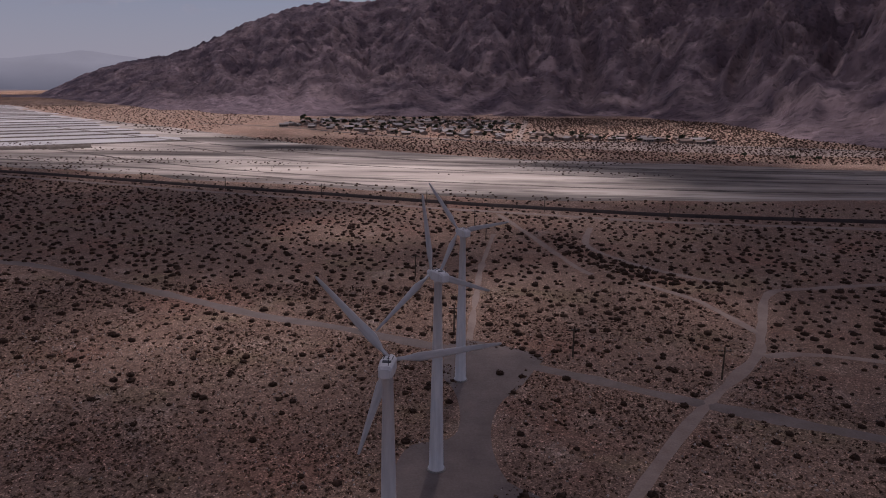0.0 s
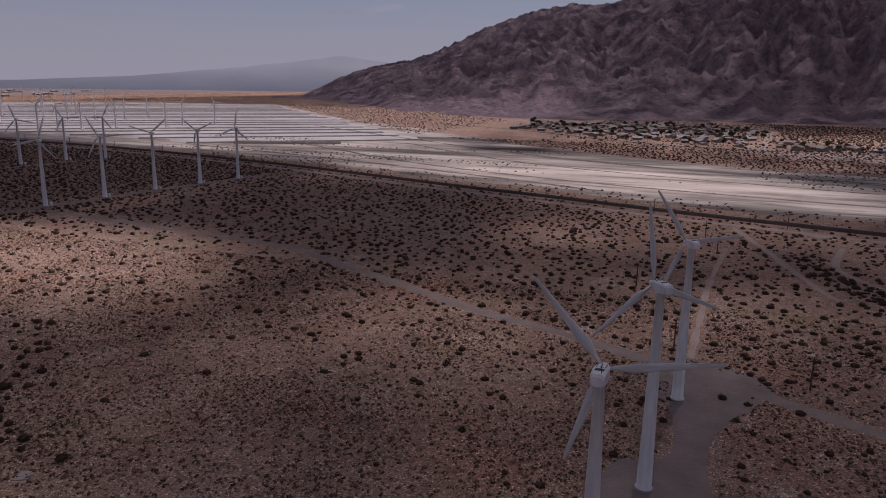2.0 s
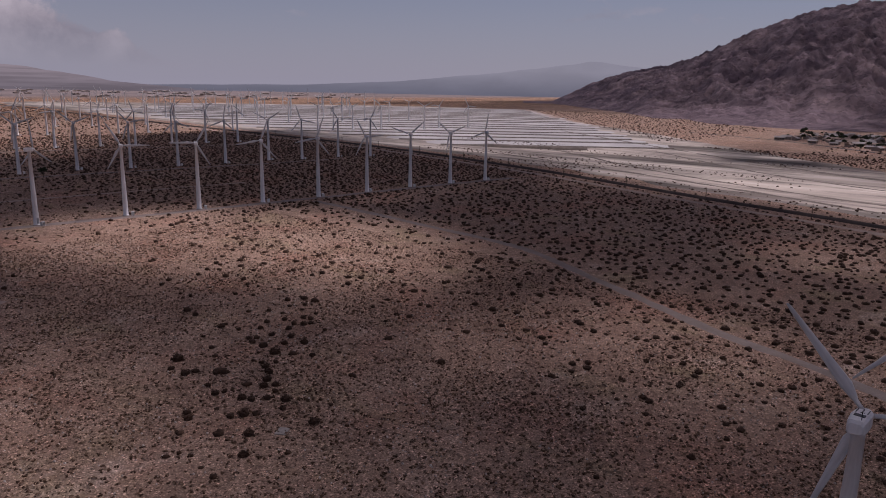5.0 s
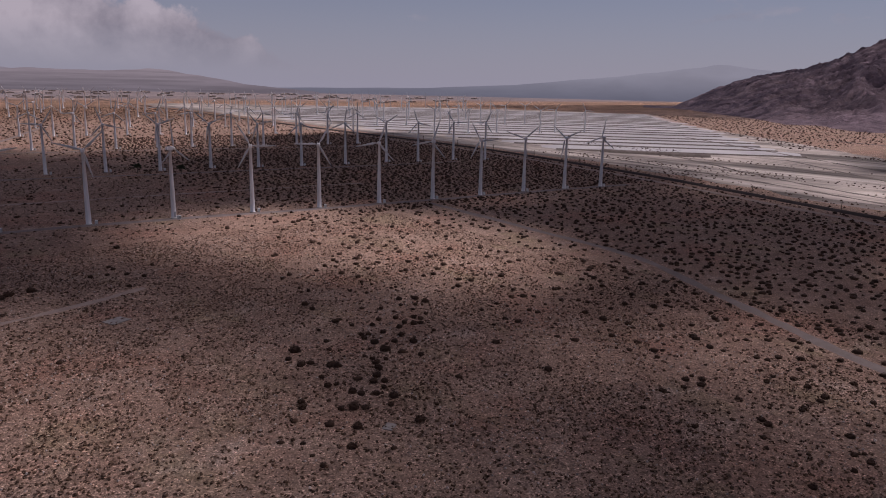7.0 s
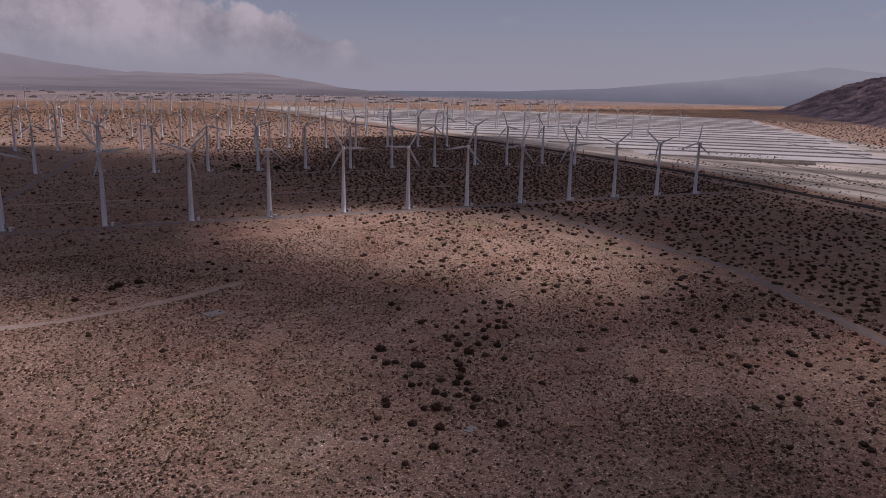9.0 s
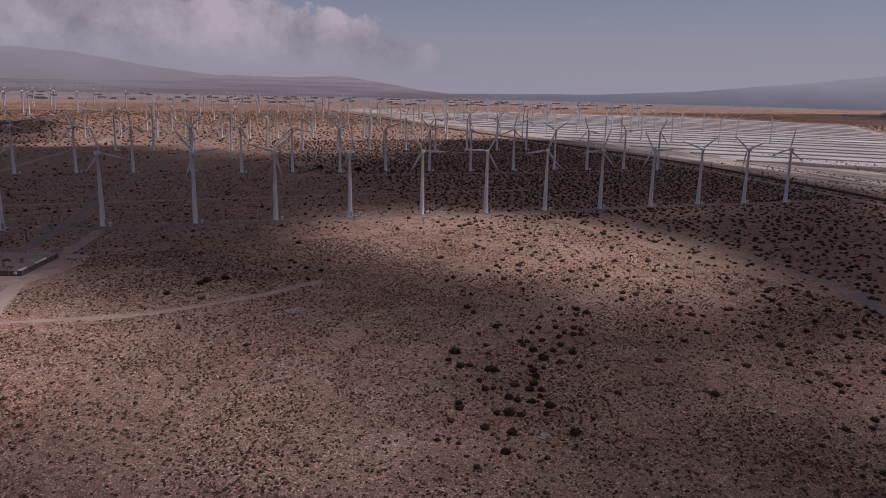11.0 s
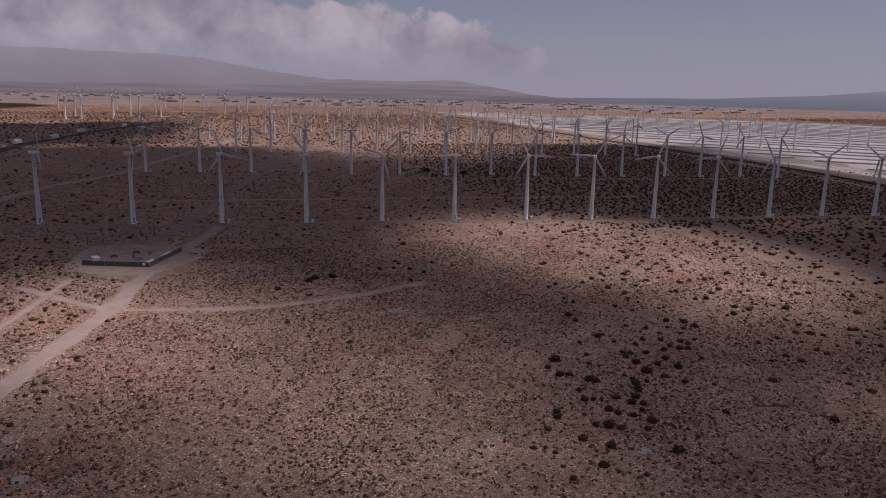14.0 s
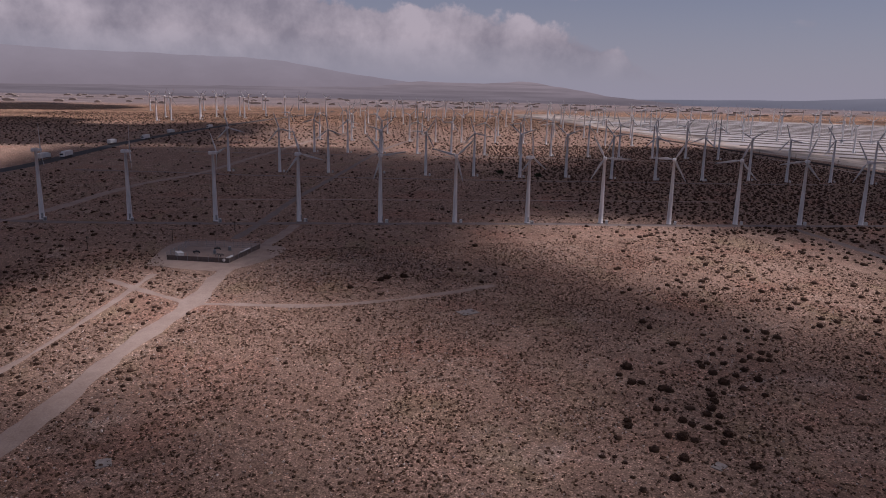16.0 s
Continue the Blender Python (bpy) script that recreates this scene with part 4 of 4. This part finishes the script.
for x, y, w, h in near_list:
    o = copy_thing(shrub_kinds[rnd_near.randrange(5)], pose(x, y, 0, 0, 0, rnd_near.uniform(0, 360)))
    o.scale = (w, w * rnd_near.uniform(0.85, 1.15), h)

scatter("shrubs", "mid", mid, LEAF, "dark creosote shrubs spread over the desert", "shrubs")
back = grow(23000, -620, -228, -140, 395, lambda x, y: cover(x, y) if above_rail(x, y) else 0, 0.7, 1.9, 5)
scatter("shrubs", "far", back, LEAF, "dark desert shrubs among the turbine rows", "shrubs")
far = grow(12000, -1300, -600, -330, 420, lambda x, y: 0.7 if above_rail(x, y) else 0, 1.0, 2.6, 6)
far += grow(9000, -330, 480, 250, 380, lambda x, y: 0.7 * (0.4 + 0.6 * noise.noise(Vector((x, y, 0)) * 0.03) ** 2 * 4) if interp(x, RAIL_Y) + 5 < y < interp(x, RAIL_Y) + 36 else 0, 0.6, 1.7, 7)
far += grow(9000, -420, 420, 285, 520, lambda x, y: 0.9 * smoothstep(0.12, 0.4, noise.noise(Vector((x * 0.6, y * 1.7, 4)) * 0.018)) if y > interp(x, RAIL_Y) + 30 else 0, 0.6, 1.6, 15)
far += grow(11000, -250, 520, 425, 600, lambda x, y: 0.8 if y > 455 - 0.55 * x * (x < 0) - 0.05 * x else 0, 0.8, 2.0, 8)
far += grow(12000, -150, 420, 600, 1050, lambda x, y: 0.8 if x > 60 else 0.25, 1.2, 2.8, 9)
far += grow(7000, -1000, -260, 560, 1300, lambda x, y: 0.8 if 0 < (x + 262) * 0.76 + (y - 590) * 0.65 - 10 < 210 else 0, 1.2, 2.8, 12)
scatter("shrubs", "far", far, LEAF, "far desert scrub", "shrubs")
GULLIES = [[(-98, -2), (-115, 7), (-124, 13.6), (-139.6, 24.8), (-155, 44.6), (-166, 56)], [(-100, 30), (-118, 26), (-130, 31), (-146, 52)], [(-112, -2), (-131, 8), (-150, 12), (-168, 10)]]


def tuft_cover(x, y):
    v = 0.62 + 0.6 * noise.noise(Vector((x, y, 2)) * 0.06)
    return 1.0 if any(near_line(x, y, line, 1.3 + noise.noise(Vector((x, y, 9)) * 0.2)) for line in GULLIES) else v


tufts = grow(115000, -228, 40, -75, 150, tuft_cover, 0.20, 0.62, 10)
tufts += grow(24000, -430, -228, -140, 330, lambda x, y: 0.6, 0.35, 0.9, 16)
scatter("tufts", "tuft", tufts, TUFT, "small dry brown desert tufts", "tufts")


def stone_places():
    rnd = random.Random(21)
    out = []
    for _ in range(80000):
        x, y = rnd.uniform(-220, 45), rnd.uniform(-65, 120)
        if rnd.random() < 0.25 + 1.1 * max(0, noise.noise(Vector((x, y, 6)) * 0.045)) and open_ground(x, y):
            w = 0.12 + 0.34 * rnd.random() ** 3
            out.append((x, y, w))
    return out


def scatter_stones():
    base = np.array([(0.5, 0.1, 0), (0.1, 0.5, 0), (-0.45, 0.15, 0), (-0.2, -0.45, 0), (0.3, -0.4, 0), (0.25, 0.2, 0.42), (-0.2, 0.1, 0.5), (0.05, -0.25, 0.38)])
    tri = np.array([(0, 1, 5), (1, 6, 5), (1, 2, 6), (2, 3, 6), (3, 7, 6), (3, 4, 7), (4, 0, 5), (4, 5, 7), (5, 6, 7)])
    rnd = random.Random(8)
    vs, fs, n = [], [], 0
    for x, y, w in stone_places():
        a = rnd.uniform(0, 6.283)
        ca, sa = math.cos(a) * w, math.sin(a) * w * rnd.uniform(0.7, 1)
        vs.append(np.stack([x + base[:, 0] * ca - base[:, 1] * sa, y + base[:, 0] * sa + base[:, 1] * ca, base[:, 2] * w - 0.02], 1))
        fs.append(tri + n)
        n += len(base)
    me = mesh_of("stones", np.concatenate(vs).tolist(), np.concatenate(fs).tolist(), STONE)
    tagged(new("stones", me), "pale loose desert stones", "stones", kind="stuff")


scatter_stones()


# ---- utility poles ----
def build_pole(h=9.0):
    root = new("utility_pole")
    bm = bmesh.new()
    lathe(bm, [(0.15, -0.2), (0.14, h * 0.5), (0.10, h)], 8)
    part("post", bm, TIMBER, root)
    bm = bmesh.new()
    box(bm, 0, 0, h - 0.75, 2.2, 0.1, 0.12)
    arm = part("crossarm", bm, TIMBER, root)
    for x in (-0.95, -0.4, 0.4, 0.95):
        bm = bmesh.new()
        lathe(bm, [(0.03, h - 0.63), (0.06, h - 0.58), (0.05, h - 0.48)], 6, Matrix.Translation((x, 0, 0)))
        part("insulator", bm, GALV, arm)
    return tagged(root, "weathered timber utility pole with one crossarm", "utility pole", "utility poles")


pole = build_pole(5.6)
pole.matrix_basis = pose(1.1, 108.6, 0, 0, 0, 20)
for x, y in ((23.9, 100.1), (-19.8, 119.4), (-22.9, 135.1), (-11.6, 203.8), (-14.8, 225.8), (-30, 160)):
    copy_thing(pole, pose(x, y, 0, 0, 0, random.uniform(0, 40)))
rail_line = smooth_line(RAIL[1:12], 1.0)
for i in range(20, len(rail_line), 46):
    p, q = rail_line[i], rail_line[min(i + 1, len(rail_line) - 1)]
    d = math.degrees(math.atan2(q.y - p.y, q.x - p.x))
    copy_thing(pole, pose(p.x, p.y - 7, 0, 0, 0, d + 90))
for x, y in ((-245, -38), (-236, -60), (-255, -20)):
    copy_thing(pole, pose(x, y, 0, 0, 0, 70)).scale = (0.7, 0.7, 0.7)


# ---- concrete slabs ----
def build_slab(name, x, y, sx, sy, rz, label):
    bm = bmesh.new()
    box(bm, 0, 0, -0.1, sx, sy, 0.22, 0.03)
    ob = part(name, bm, CONCRETE)
    ob.matrix_basis = pose(x, y, 0, 0, 0, rz)
    return tagged(ob, label, "slab", "old concrete slabs")


build_slab("concrete_slab", -159.6, 31.6, 3.2, 4.2, 20, "old pale concrete slab lying in the stones")
build_slab("concrete_slab", -106.9, -31.0, 2.2, 1.9, 12, "small square concrete slab lying in the stones")
build_slab("concrete_slab", -90.3, 45.8, 1.5, 2.0, 30, "small tilted pale concrete slab beside shrubs")


# ---- fenced yard ----
YARD = [Vector(p).to_3d() for p in ((-219.3, -36.6), (-212.9, -20.1), (-230.2, -12.1), (-236.2, -32.4))]


def build_fence():
    root = new("yard_fence")
    post_me = None
    for a, b in zip(YARD, YARD[1:] + YARD[:1]):
        n = max(2, round((b - a).length / 2.8))
        ang = math.degrees(math.atan2((b - a).y, (b - a).x))
        for i in range(n):
            p = a + (b - a) * i / n
            if post_me is None:
                bm = bmesh.new()
                lathe(bm, [(0.05, -0.1), (0.05, 2.15), (0.02, 2.22)], 6)
                ob = part("post", bm, GALV, root)
                post_me = ob.data
            else:
                ob = new("post", post_me)
                ob.parent = root
            ob.location = p
            c = a + (b - a) * (i + 0.5) / n
            w = (b - a).length / n
            if a not in YARD[:2]:
                bm = bmesh.new()
                for z in (0.15, 0.75, 1.4, 2.05):
                    rod(bm, (-w / 2, 0, z), (w / 2, 0, z), 0.022, 5)
                for k in range(int(w / 0.35)):
                    rod(bm, (-w / 2 + 0.35 * k, 0, 0.1), (-w / 2 + 0.35 * k, 0, 2.05), 0.01, 4)
                ob = part("wire_panel", bm, GALV, root, "open wire mesh")
                ob.matrix_basis = pose(c.x, c.y, 0, 0, 0, ang)
                continue
            bm = bmesh.new()
            n2 = 2 * int(w / 0.16)
            ring = [(-w / 2 + w * k / n2, 0.03 * (k % 2), 0.02) for k in range(n2 + 1)]
            lo = [bm.verts.new((x, y, 0.06)) for x, y, _ in ring] + [bm.verts.new((x, y - e, 0.06)) for x, y, e in ring[::-1]]
            hi = [bm.verts.new((v.co.x, v.co.y, 1.35)) for v in lo]
            for k in range(len(lo)):
                j = (k + 1) % len(lo)
                bm.faces.new((lo[k], lo[j], hi[j], hi[k]))
            bm.faces.new(hi)
            ob = part("slatted_panel", bm, FENCE, root)
            ob.matrix_basis = pose(c.x, c.y, 0, 0, 0, ang)
    return tagged(root, "brown slatted chain-link fence round a gravel yard", "fence")


build_fence()


def build_cabinet(x, y, rz, sx, sy, sz, mat, label):
    root = new("equipment_cabinet")
    bm = bmesh.new()
    box(bm, 0, 0, 0.05, sx + 0.4, sy + 0.4, 0.12, 0.02)
    part("plinth", bm, CONCRETE, root)
    bm = bmesh.new()
    box(bm, 0, 0, 0.17, sx, sy, sz, 0.04)
    body = part("body", bm, mat, root)
    bm = bmesh.new()
    box(bm, 0, 0, sz + 0.17, sx + 0.14, sy + 0.14, 0.07, 0.02)
    part("lid", bm, mat, root)
    for k in (-1, 1):
        bm = bmesh.new()
        box(bm, k * sx * 0.24, -sy / 2 - 0.015, 0.3, sx * 0.42, 0.03, sz * 0.8, 0.01)
        part("door", bm, mat, body)
    root.matrix_basis = pose(x, y, 0, 0, 0, rz)
    return tagged(root, label, "cabinet", "yard equipment")


def build_valves(x, y, rz):
    root = new("pipe_manifold")
    for k in range(3):
        bm = bmesh.new()
        rod(bm, (k * 1.1 - 1.1, -1.2, 0), (k * 1.1 - 1.1, -1.2, 0.8), 0.12, 8)
        rod(bm, (k * 1.1 - 1.1, -1.2, 0.8), (k * 1.1 - 1.1, 1.0, 0.8), 0.12, 8)
        rod(bm, (k * 1.1 - 1.1, 1.0, 0.8), (k * 1.1 - 1.1, 1.0, 0), 0.12, 8)
        pipe = part("pipe", bm, DARKMETAL, root)
        bm = bmesh.new()
        rod(bm, (k * 1.1 - 1.1, 0, 0.8), (k * 1.1 - 1.1, 0, 1.25), 0.05, 6)
        lathe(bm, [(0.28, 1.25), (0.28, 1.3)], 10, Matrix.Translation((k * 1.1 - 1.1, 0, 0)))
        part("hand_wheel", bm, DARKMETAL, pipe)
    root.matrix_basis = pose(x, y, 0, 0, 0, rz) @ Matrix.Scale(0.65, 4)
    return tagged(root, "dark steel pipe manifold with hand wheels", "pipework", "yard equipment")


def build_tank(x, y, rz, length):
    root = new("white_pipe_section")
    bm = bmesh.new()
    lathe(bm, [(0.30, 0), (0.42, 0.08), (0.42, length - 0.08), (0.30, length)], 14, pose(-length / 2, 0, 0.75, 0, 90, 0))
    part("barrel", bm, BOX_WHITE, root, "white painted barrel", True)
    for k in (-0.35, 0.35):
        bm = bmesh.new()
        box(bm, k * length, 0, 0, 0.3, 0.8, 0.45, 0.02)
        part("saddle", bm, CONCRETE, root)
    root.matrix_basis = pose(x, y, 0, 0, 0, rz)
    return tagged(root, "long white horizontal tank on two saddles", "tank", "yard equipment")


build_cabinet(-221.8, -33.6, 20, 3.0, 1.5, 1.3, BOX_WHITE, "low white equipment cabinet inside the fence")
build_cabinet(-224.5, -24.5, 20, 0.8, 0.6, 1.0, GALV, "small grey equipment cabinet inside the fence")
build_cabinet(-228.0, -20.5, 20, 0.8, 0.6, 1.1, GALV, "small grey equipment cabinet inside the fence")
build_valves(-226.5, -29.5, 15)
build_valves(-221.5, -23.0, 60)
build_valves(-230.0, -24.0, 15)
build_tank(-215.5, -20.5, 155, 5.0)
build_tank(-224.0, -16.2, 155, 5.5)


# ---- town at the foot of the mountain ----
def build_house(kind):
    rnd = random.Random(kind)
    root = new("house")
    w, d, h = ((10, 7, 2.7), (13, 7, 2.8), (8, 6, 2.6))[kind]
    bm = bmesh.new()
    box(bm, 0, 0, -0.1, w, d, h + 0.1)
    wall = part("wall", bm, STUCCO, root)
    bm = bmesh.new()
    o = 0.5
    a = [bm.verts.new(p) for p in ((-w / 2 - o, -d / 2 - o, h), (w / 2 + o, -d / 2 - o, h), (w / 2 + o, d / 2 + o, h), (-w / 2 - o, d / 2 + o, h))]
    b = [bm.verts.new((-w / 2 - o, 0, h + 1.6)), bm.verts.new((w / 2 + o, 0, h + 1.6))]
    for f in ((a[0], a[1], b[1], b[0]), (a[2], a[3], b[0], b[1]), (a[1], a[2], b[1]), (a[3], a[0], b[0]), (a[3], a[2], a[1], a[0])):
        bm.faces.new(f)
    part("roof", bm, (ROOF_A, ROOF_B, ROOF_A)[kind], root)
    for k in range(4):
        bm = bmesh.new()
        x = -w / 2 + w * (k + 0.6) / 4.2
        if k == 1:
            box(bm, x, -d / 2 - 0.02, 0, 1.0, 0.06, 2.1)
            part("door", bm, TIMBER, wall)
        else:
            box(bm, x, -d / 2 - 0.02, 1.0, 1.5, 0.06, 1.2)
            part("window", bm, GLASS, wall)
    return tagged(root, ("single-storey stucco house with a pale roof", "long stucco house with a brown roof", "small stucco house with a pale roof")[kind], "house", "houses of the town")


def build_tree(seed):
    rnd = random.Random(100 + seed)
    root = new("tree")
    h = (5.0, 6.5, 4.0)[seed]
    bm = bmesh.new()
    rod(bm, (0, 0, -0.1), (0.1, 0, h * 0.55), 0.22, 7, 0.13)
    for k in range(4):
        a = 2 * math.pi * k / 4 + rnd.random()
        rod(bm, (0.08, 0, h * 0.4), (h * 0.25 * math.cos(a), h * 0.25 * math.sin(a), h * 0.72), 0.09, 5, 0.04)
    part("trunk", bm, BARK, root)
    verts, faces = [], []
    for i in range(150):
        a, e = rnd.uniform(0, 6.283), math.acos(rnd.uniform(-0.5, 1))
        r = rnd.uniform(0.5, 1.0) * (0.85 + 0.25 * math.sin(3 * a + seed))
        c = Vector((math.cos(a) * math.sin(e) * h * 0.42 * r, math.sin(a) * math.sin(e) * h * 0.42 * r, h * 0.68 + h * 0.32 * math.cos(e) * r))
        u = Vector((rnd.uniform(-1, 1), rnd.uniform(-1, 1), rnd.uniform(-1, 1))).normalized()
        v = u.orthogonal().normalized()
        k, sz = len(verts), h * 0.09
        verts += [c - u * sz, c + v * sz, c + u * sz, c - v * sz]
        faces.append((k, k + 1, k + 2, k + 3))
    cr = new("crown", mesh_of("crown", verts, faces, TREE))
    cr.parent = root
    return tagged(root, "dark green desert tree with a ragged crown", "tree", "trees of the town")


def build_town():
    rnd = random.Random(31)
    homes = [build_house(k) for k in range(3)]
    trees = [build_tree(k) for k in range(3)]
    spots = []
    for _ in range(2500):
        if len(spots) >= 215:
            break
        x = rnd.uniform(-215, 190)
        lo = interp(x, [(-215, 760), (-83, 660), (18, 606), (116, 618), (190, 590)])
        hi = interp(x, [(-215, 900), (-40, 930), (36, 900), (60, 660), (190, 640)])
        y = rnd.uniform(lo, hi)
        if abs(x - (24.7 + (y - 601) * 0.1)) < 11 or any((x - a) ** 2 + (y - b) ** 2 < 130 for a, b in spots):
            continue
        spots.append((x, y))
    for i, (x, y) in enumerate(spots):
        m = pose(x, y, 0, 0, 0, rnd.choice((0, 20, 90, 115, 180)) + rnd.uniform(-15, 15))
        if i < 3:
            homes[i].matrix_basis = m
        else:
            ob = copy_thing(homes[rnd.randrange(3)], m)
            sc = rnd.uniform(0.6, 0.95)
            ob.scale = (sc, sc, sc)
    n = 0
    for i in range(250):
        x, y = spots[rnd.randrange(len(spots))]
        m = pose(x + rnd.uniform(-14, 14), y + rnd.choice((-9, 9)) + rnd.uniform(-3, 3), 0, 0, 0, rnd.uniform(0, 360))
        if n < 3:
            trees[n].matrix_basis = m
        else:
            ob = copy_thing(trees[rnd.randrange(3)], m)
            sc = rnd.uniform(0.5, 1.15)
            ob.scale = (sc, sc, sc)
        n += 1
    for x, y in ((165, 470), (190, 455), (205, 452), (-392, 116), (-376, 132)):
        copy_thing(trees[0], pose(x, y, 0))


build_town()
ribbon("town_road", [(20, 560), (24.7, 601), (40, 750), (59, 943), (66, 1010)], 7.0, PALE_TRACK, "straight pale road up through the town", "road", 0.08, 0.1, 8)
ribbon("town_edge_road", [(-320, 800), (-208, 745), (-83, 635), (18, 590), (116, 600), (190, 572), (330, 540)], 6.0, ASPHALT, "dark road along the edge of the town", "road", 0.08, 0.1, 8)
sheet("town_sand", [(-60, 632), (18, 597), (116, 607), (240, 575), (400, 520), (420, 480), (240, 500), (120, 520), (20, 560)], PALE_TRACK, "bare pale sand below the town", "sand", 0.012, 8)


# ---- far off ----
def build_far_buildings():
    rnd = random.Random(77)
    verts, faces = [], []
    for _ in range(130):
        az, r = radians(rnd.uniform(-108, -45)), rnd.uniform(1900, 3100)
        x, y = CX + r * math.sin(az), CY + r * math.cos(az)
        w, d, h = rnd.uniform(6, 14), rnd.uniform(6, 12), rnd.uniform(2.5, 4.5)
        k = len(verts)
        verts += [(x - w, y - d, 0), (x + w, y - d, 0), (x + w, y + d, 0), (x - w, y + d, 0), (x - w, y - d, h), (x + w, y - d, h), (x + w, y + d, h), (x - w, y + d, h), (x - w, y, h + 2), (x + w, y, h + 2)]
        faces += [tuple(k + i for i in f) for f in ((0, 1, 5, 4), (2, 3, 7, 6), (1, 2, 6, 9, 5), (3, 0, 4, 8, 7), (4, 5, 9, 8), (6, 7, 8, 9))]
    return tagged(new("distant_buildings", mesh_of("distant_buildings", verts, faces, STUCCO)), "low pale buildings scattered over the far plain", "buildings", kind="stuff")


build_far_buildings()


def build_truck(kind):
    root = new("lorry")
    bm = bmesh.new()
    box(bm, -1.5, 0, 1.1, 11.5, 2.5, 2.8, 0.05)
    part("trailer", bm, BOX_WHITE, root, "white box trailer")
    bm = bmesh.new()
    box(bm, 6.0, 0, 0.7, 2.6, 2.4, 2.6, 0.15)
    cab = part("cab", bm, (BOX_WHITE, DARKMETAL)[kind], root)
    bm = bmesh.new()
    box(bm, 7.31, 0, 1.9, 0.04, 2.0, 0.9)
    part("windscreen", bm, GLASS, cab)
    for x in (-6, -4.7, 3.2, 6.2):
        for y in (-1.1, 1.1):
            bm = bmesh.new()
            lathe(bm, [(0.5, -0.14), (0.5, 0.14)], 12, pose(x, y, 0.5, 90, 0, 0))
            part("wheel", bm, DARKMETAL, root)
    return tagged(root, "white lorry with a box trailer on the highway", "lorry", "highway vehicles")


lorry = build_truck(0)
hw = smooth_line([(-441, -146), (-560, -128), (-672, -112), (-882, -63), (-1100, 0)], 1.0)
for n, i in enumerate((60, 75, 190, 240, 330, 420)):
    p, q = hw[i], hw[i + 1]
    s_ = Vector((q.y - p.y, -(q.x - p.x), 0)).normalized() * (3.6 if n % 2 else -3.6)
    m = pose(p.x + s_.x, p.y + s_.y, 0.22, 0, 0, math.degrees(math.atan2(q.y - p.y, q.x - p.x)) + (180 if n % 2 else 0))
    if n == 0:
        lorry.matrix_basis = m
    else:
        copy_thing(lorry, m)
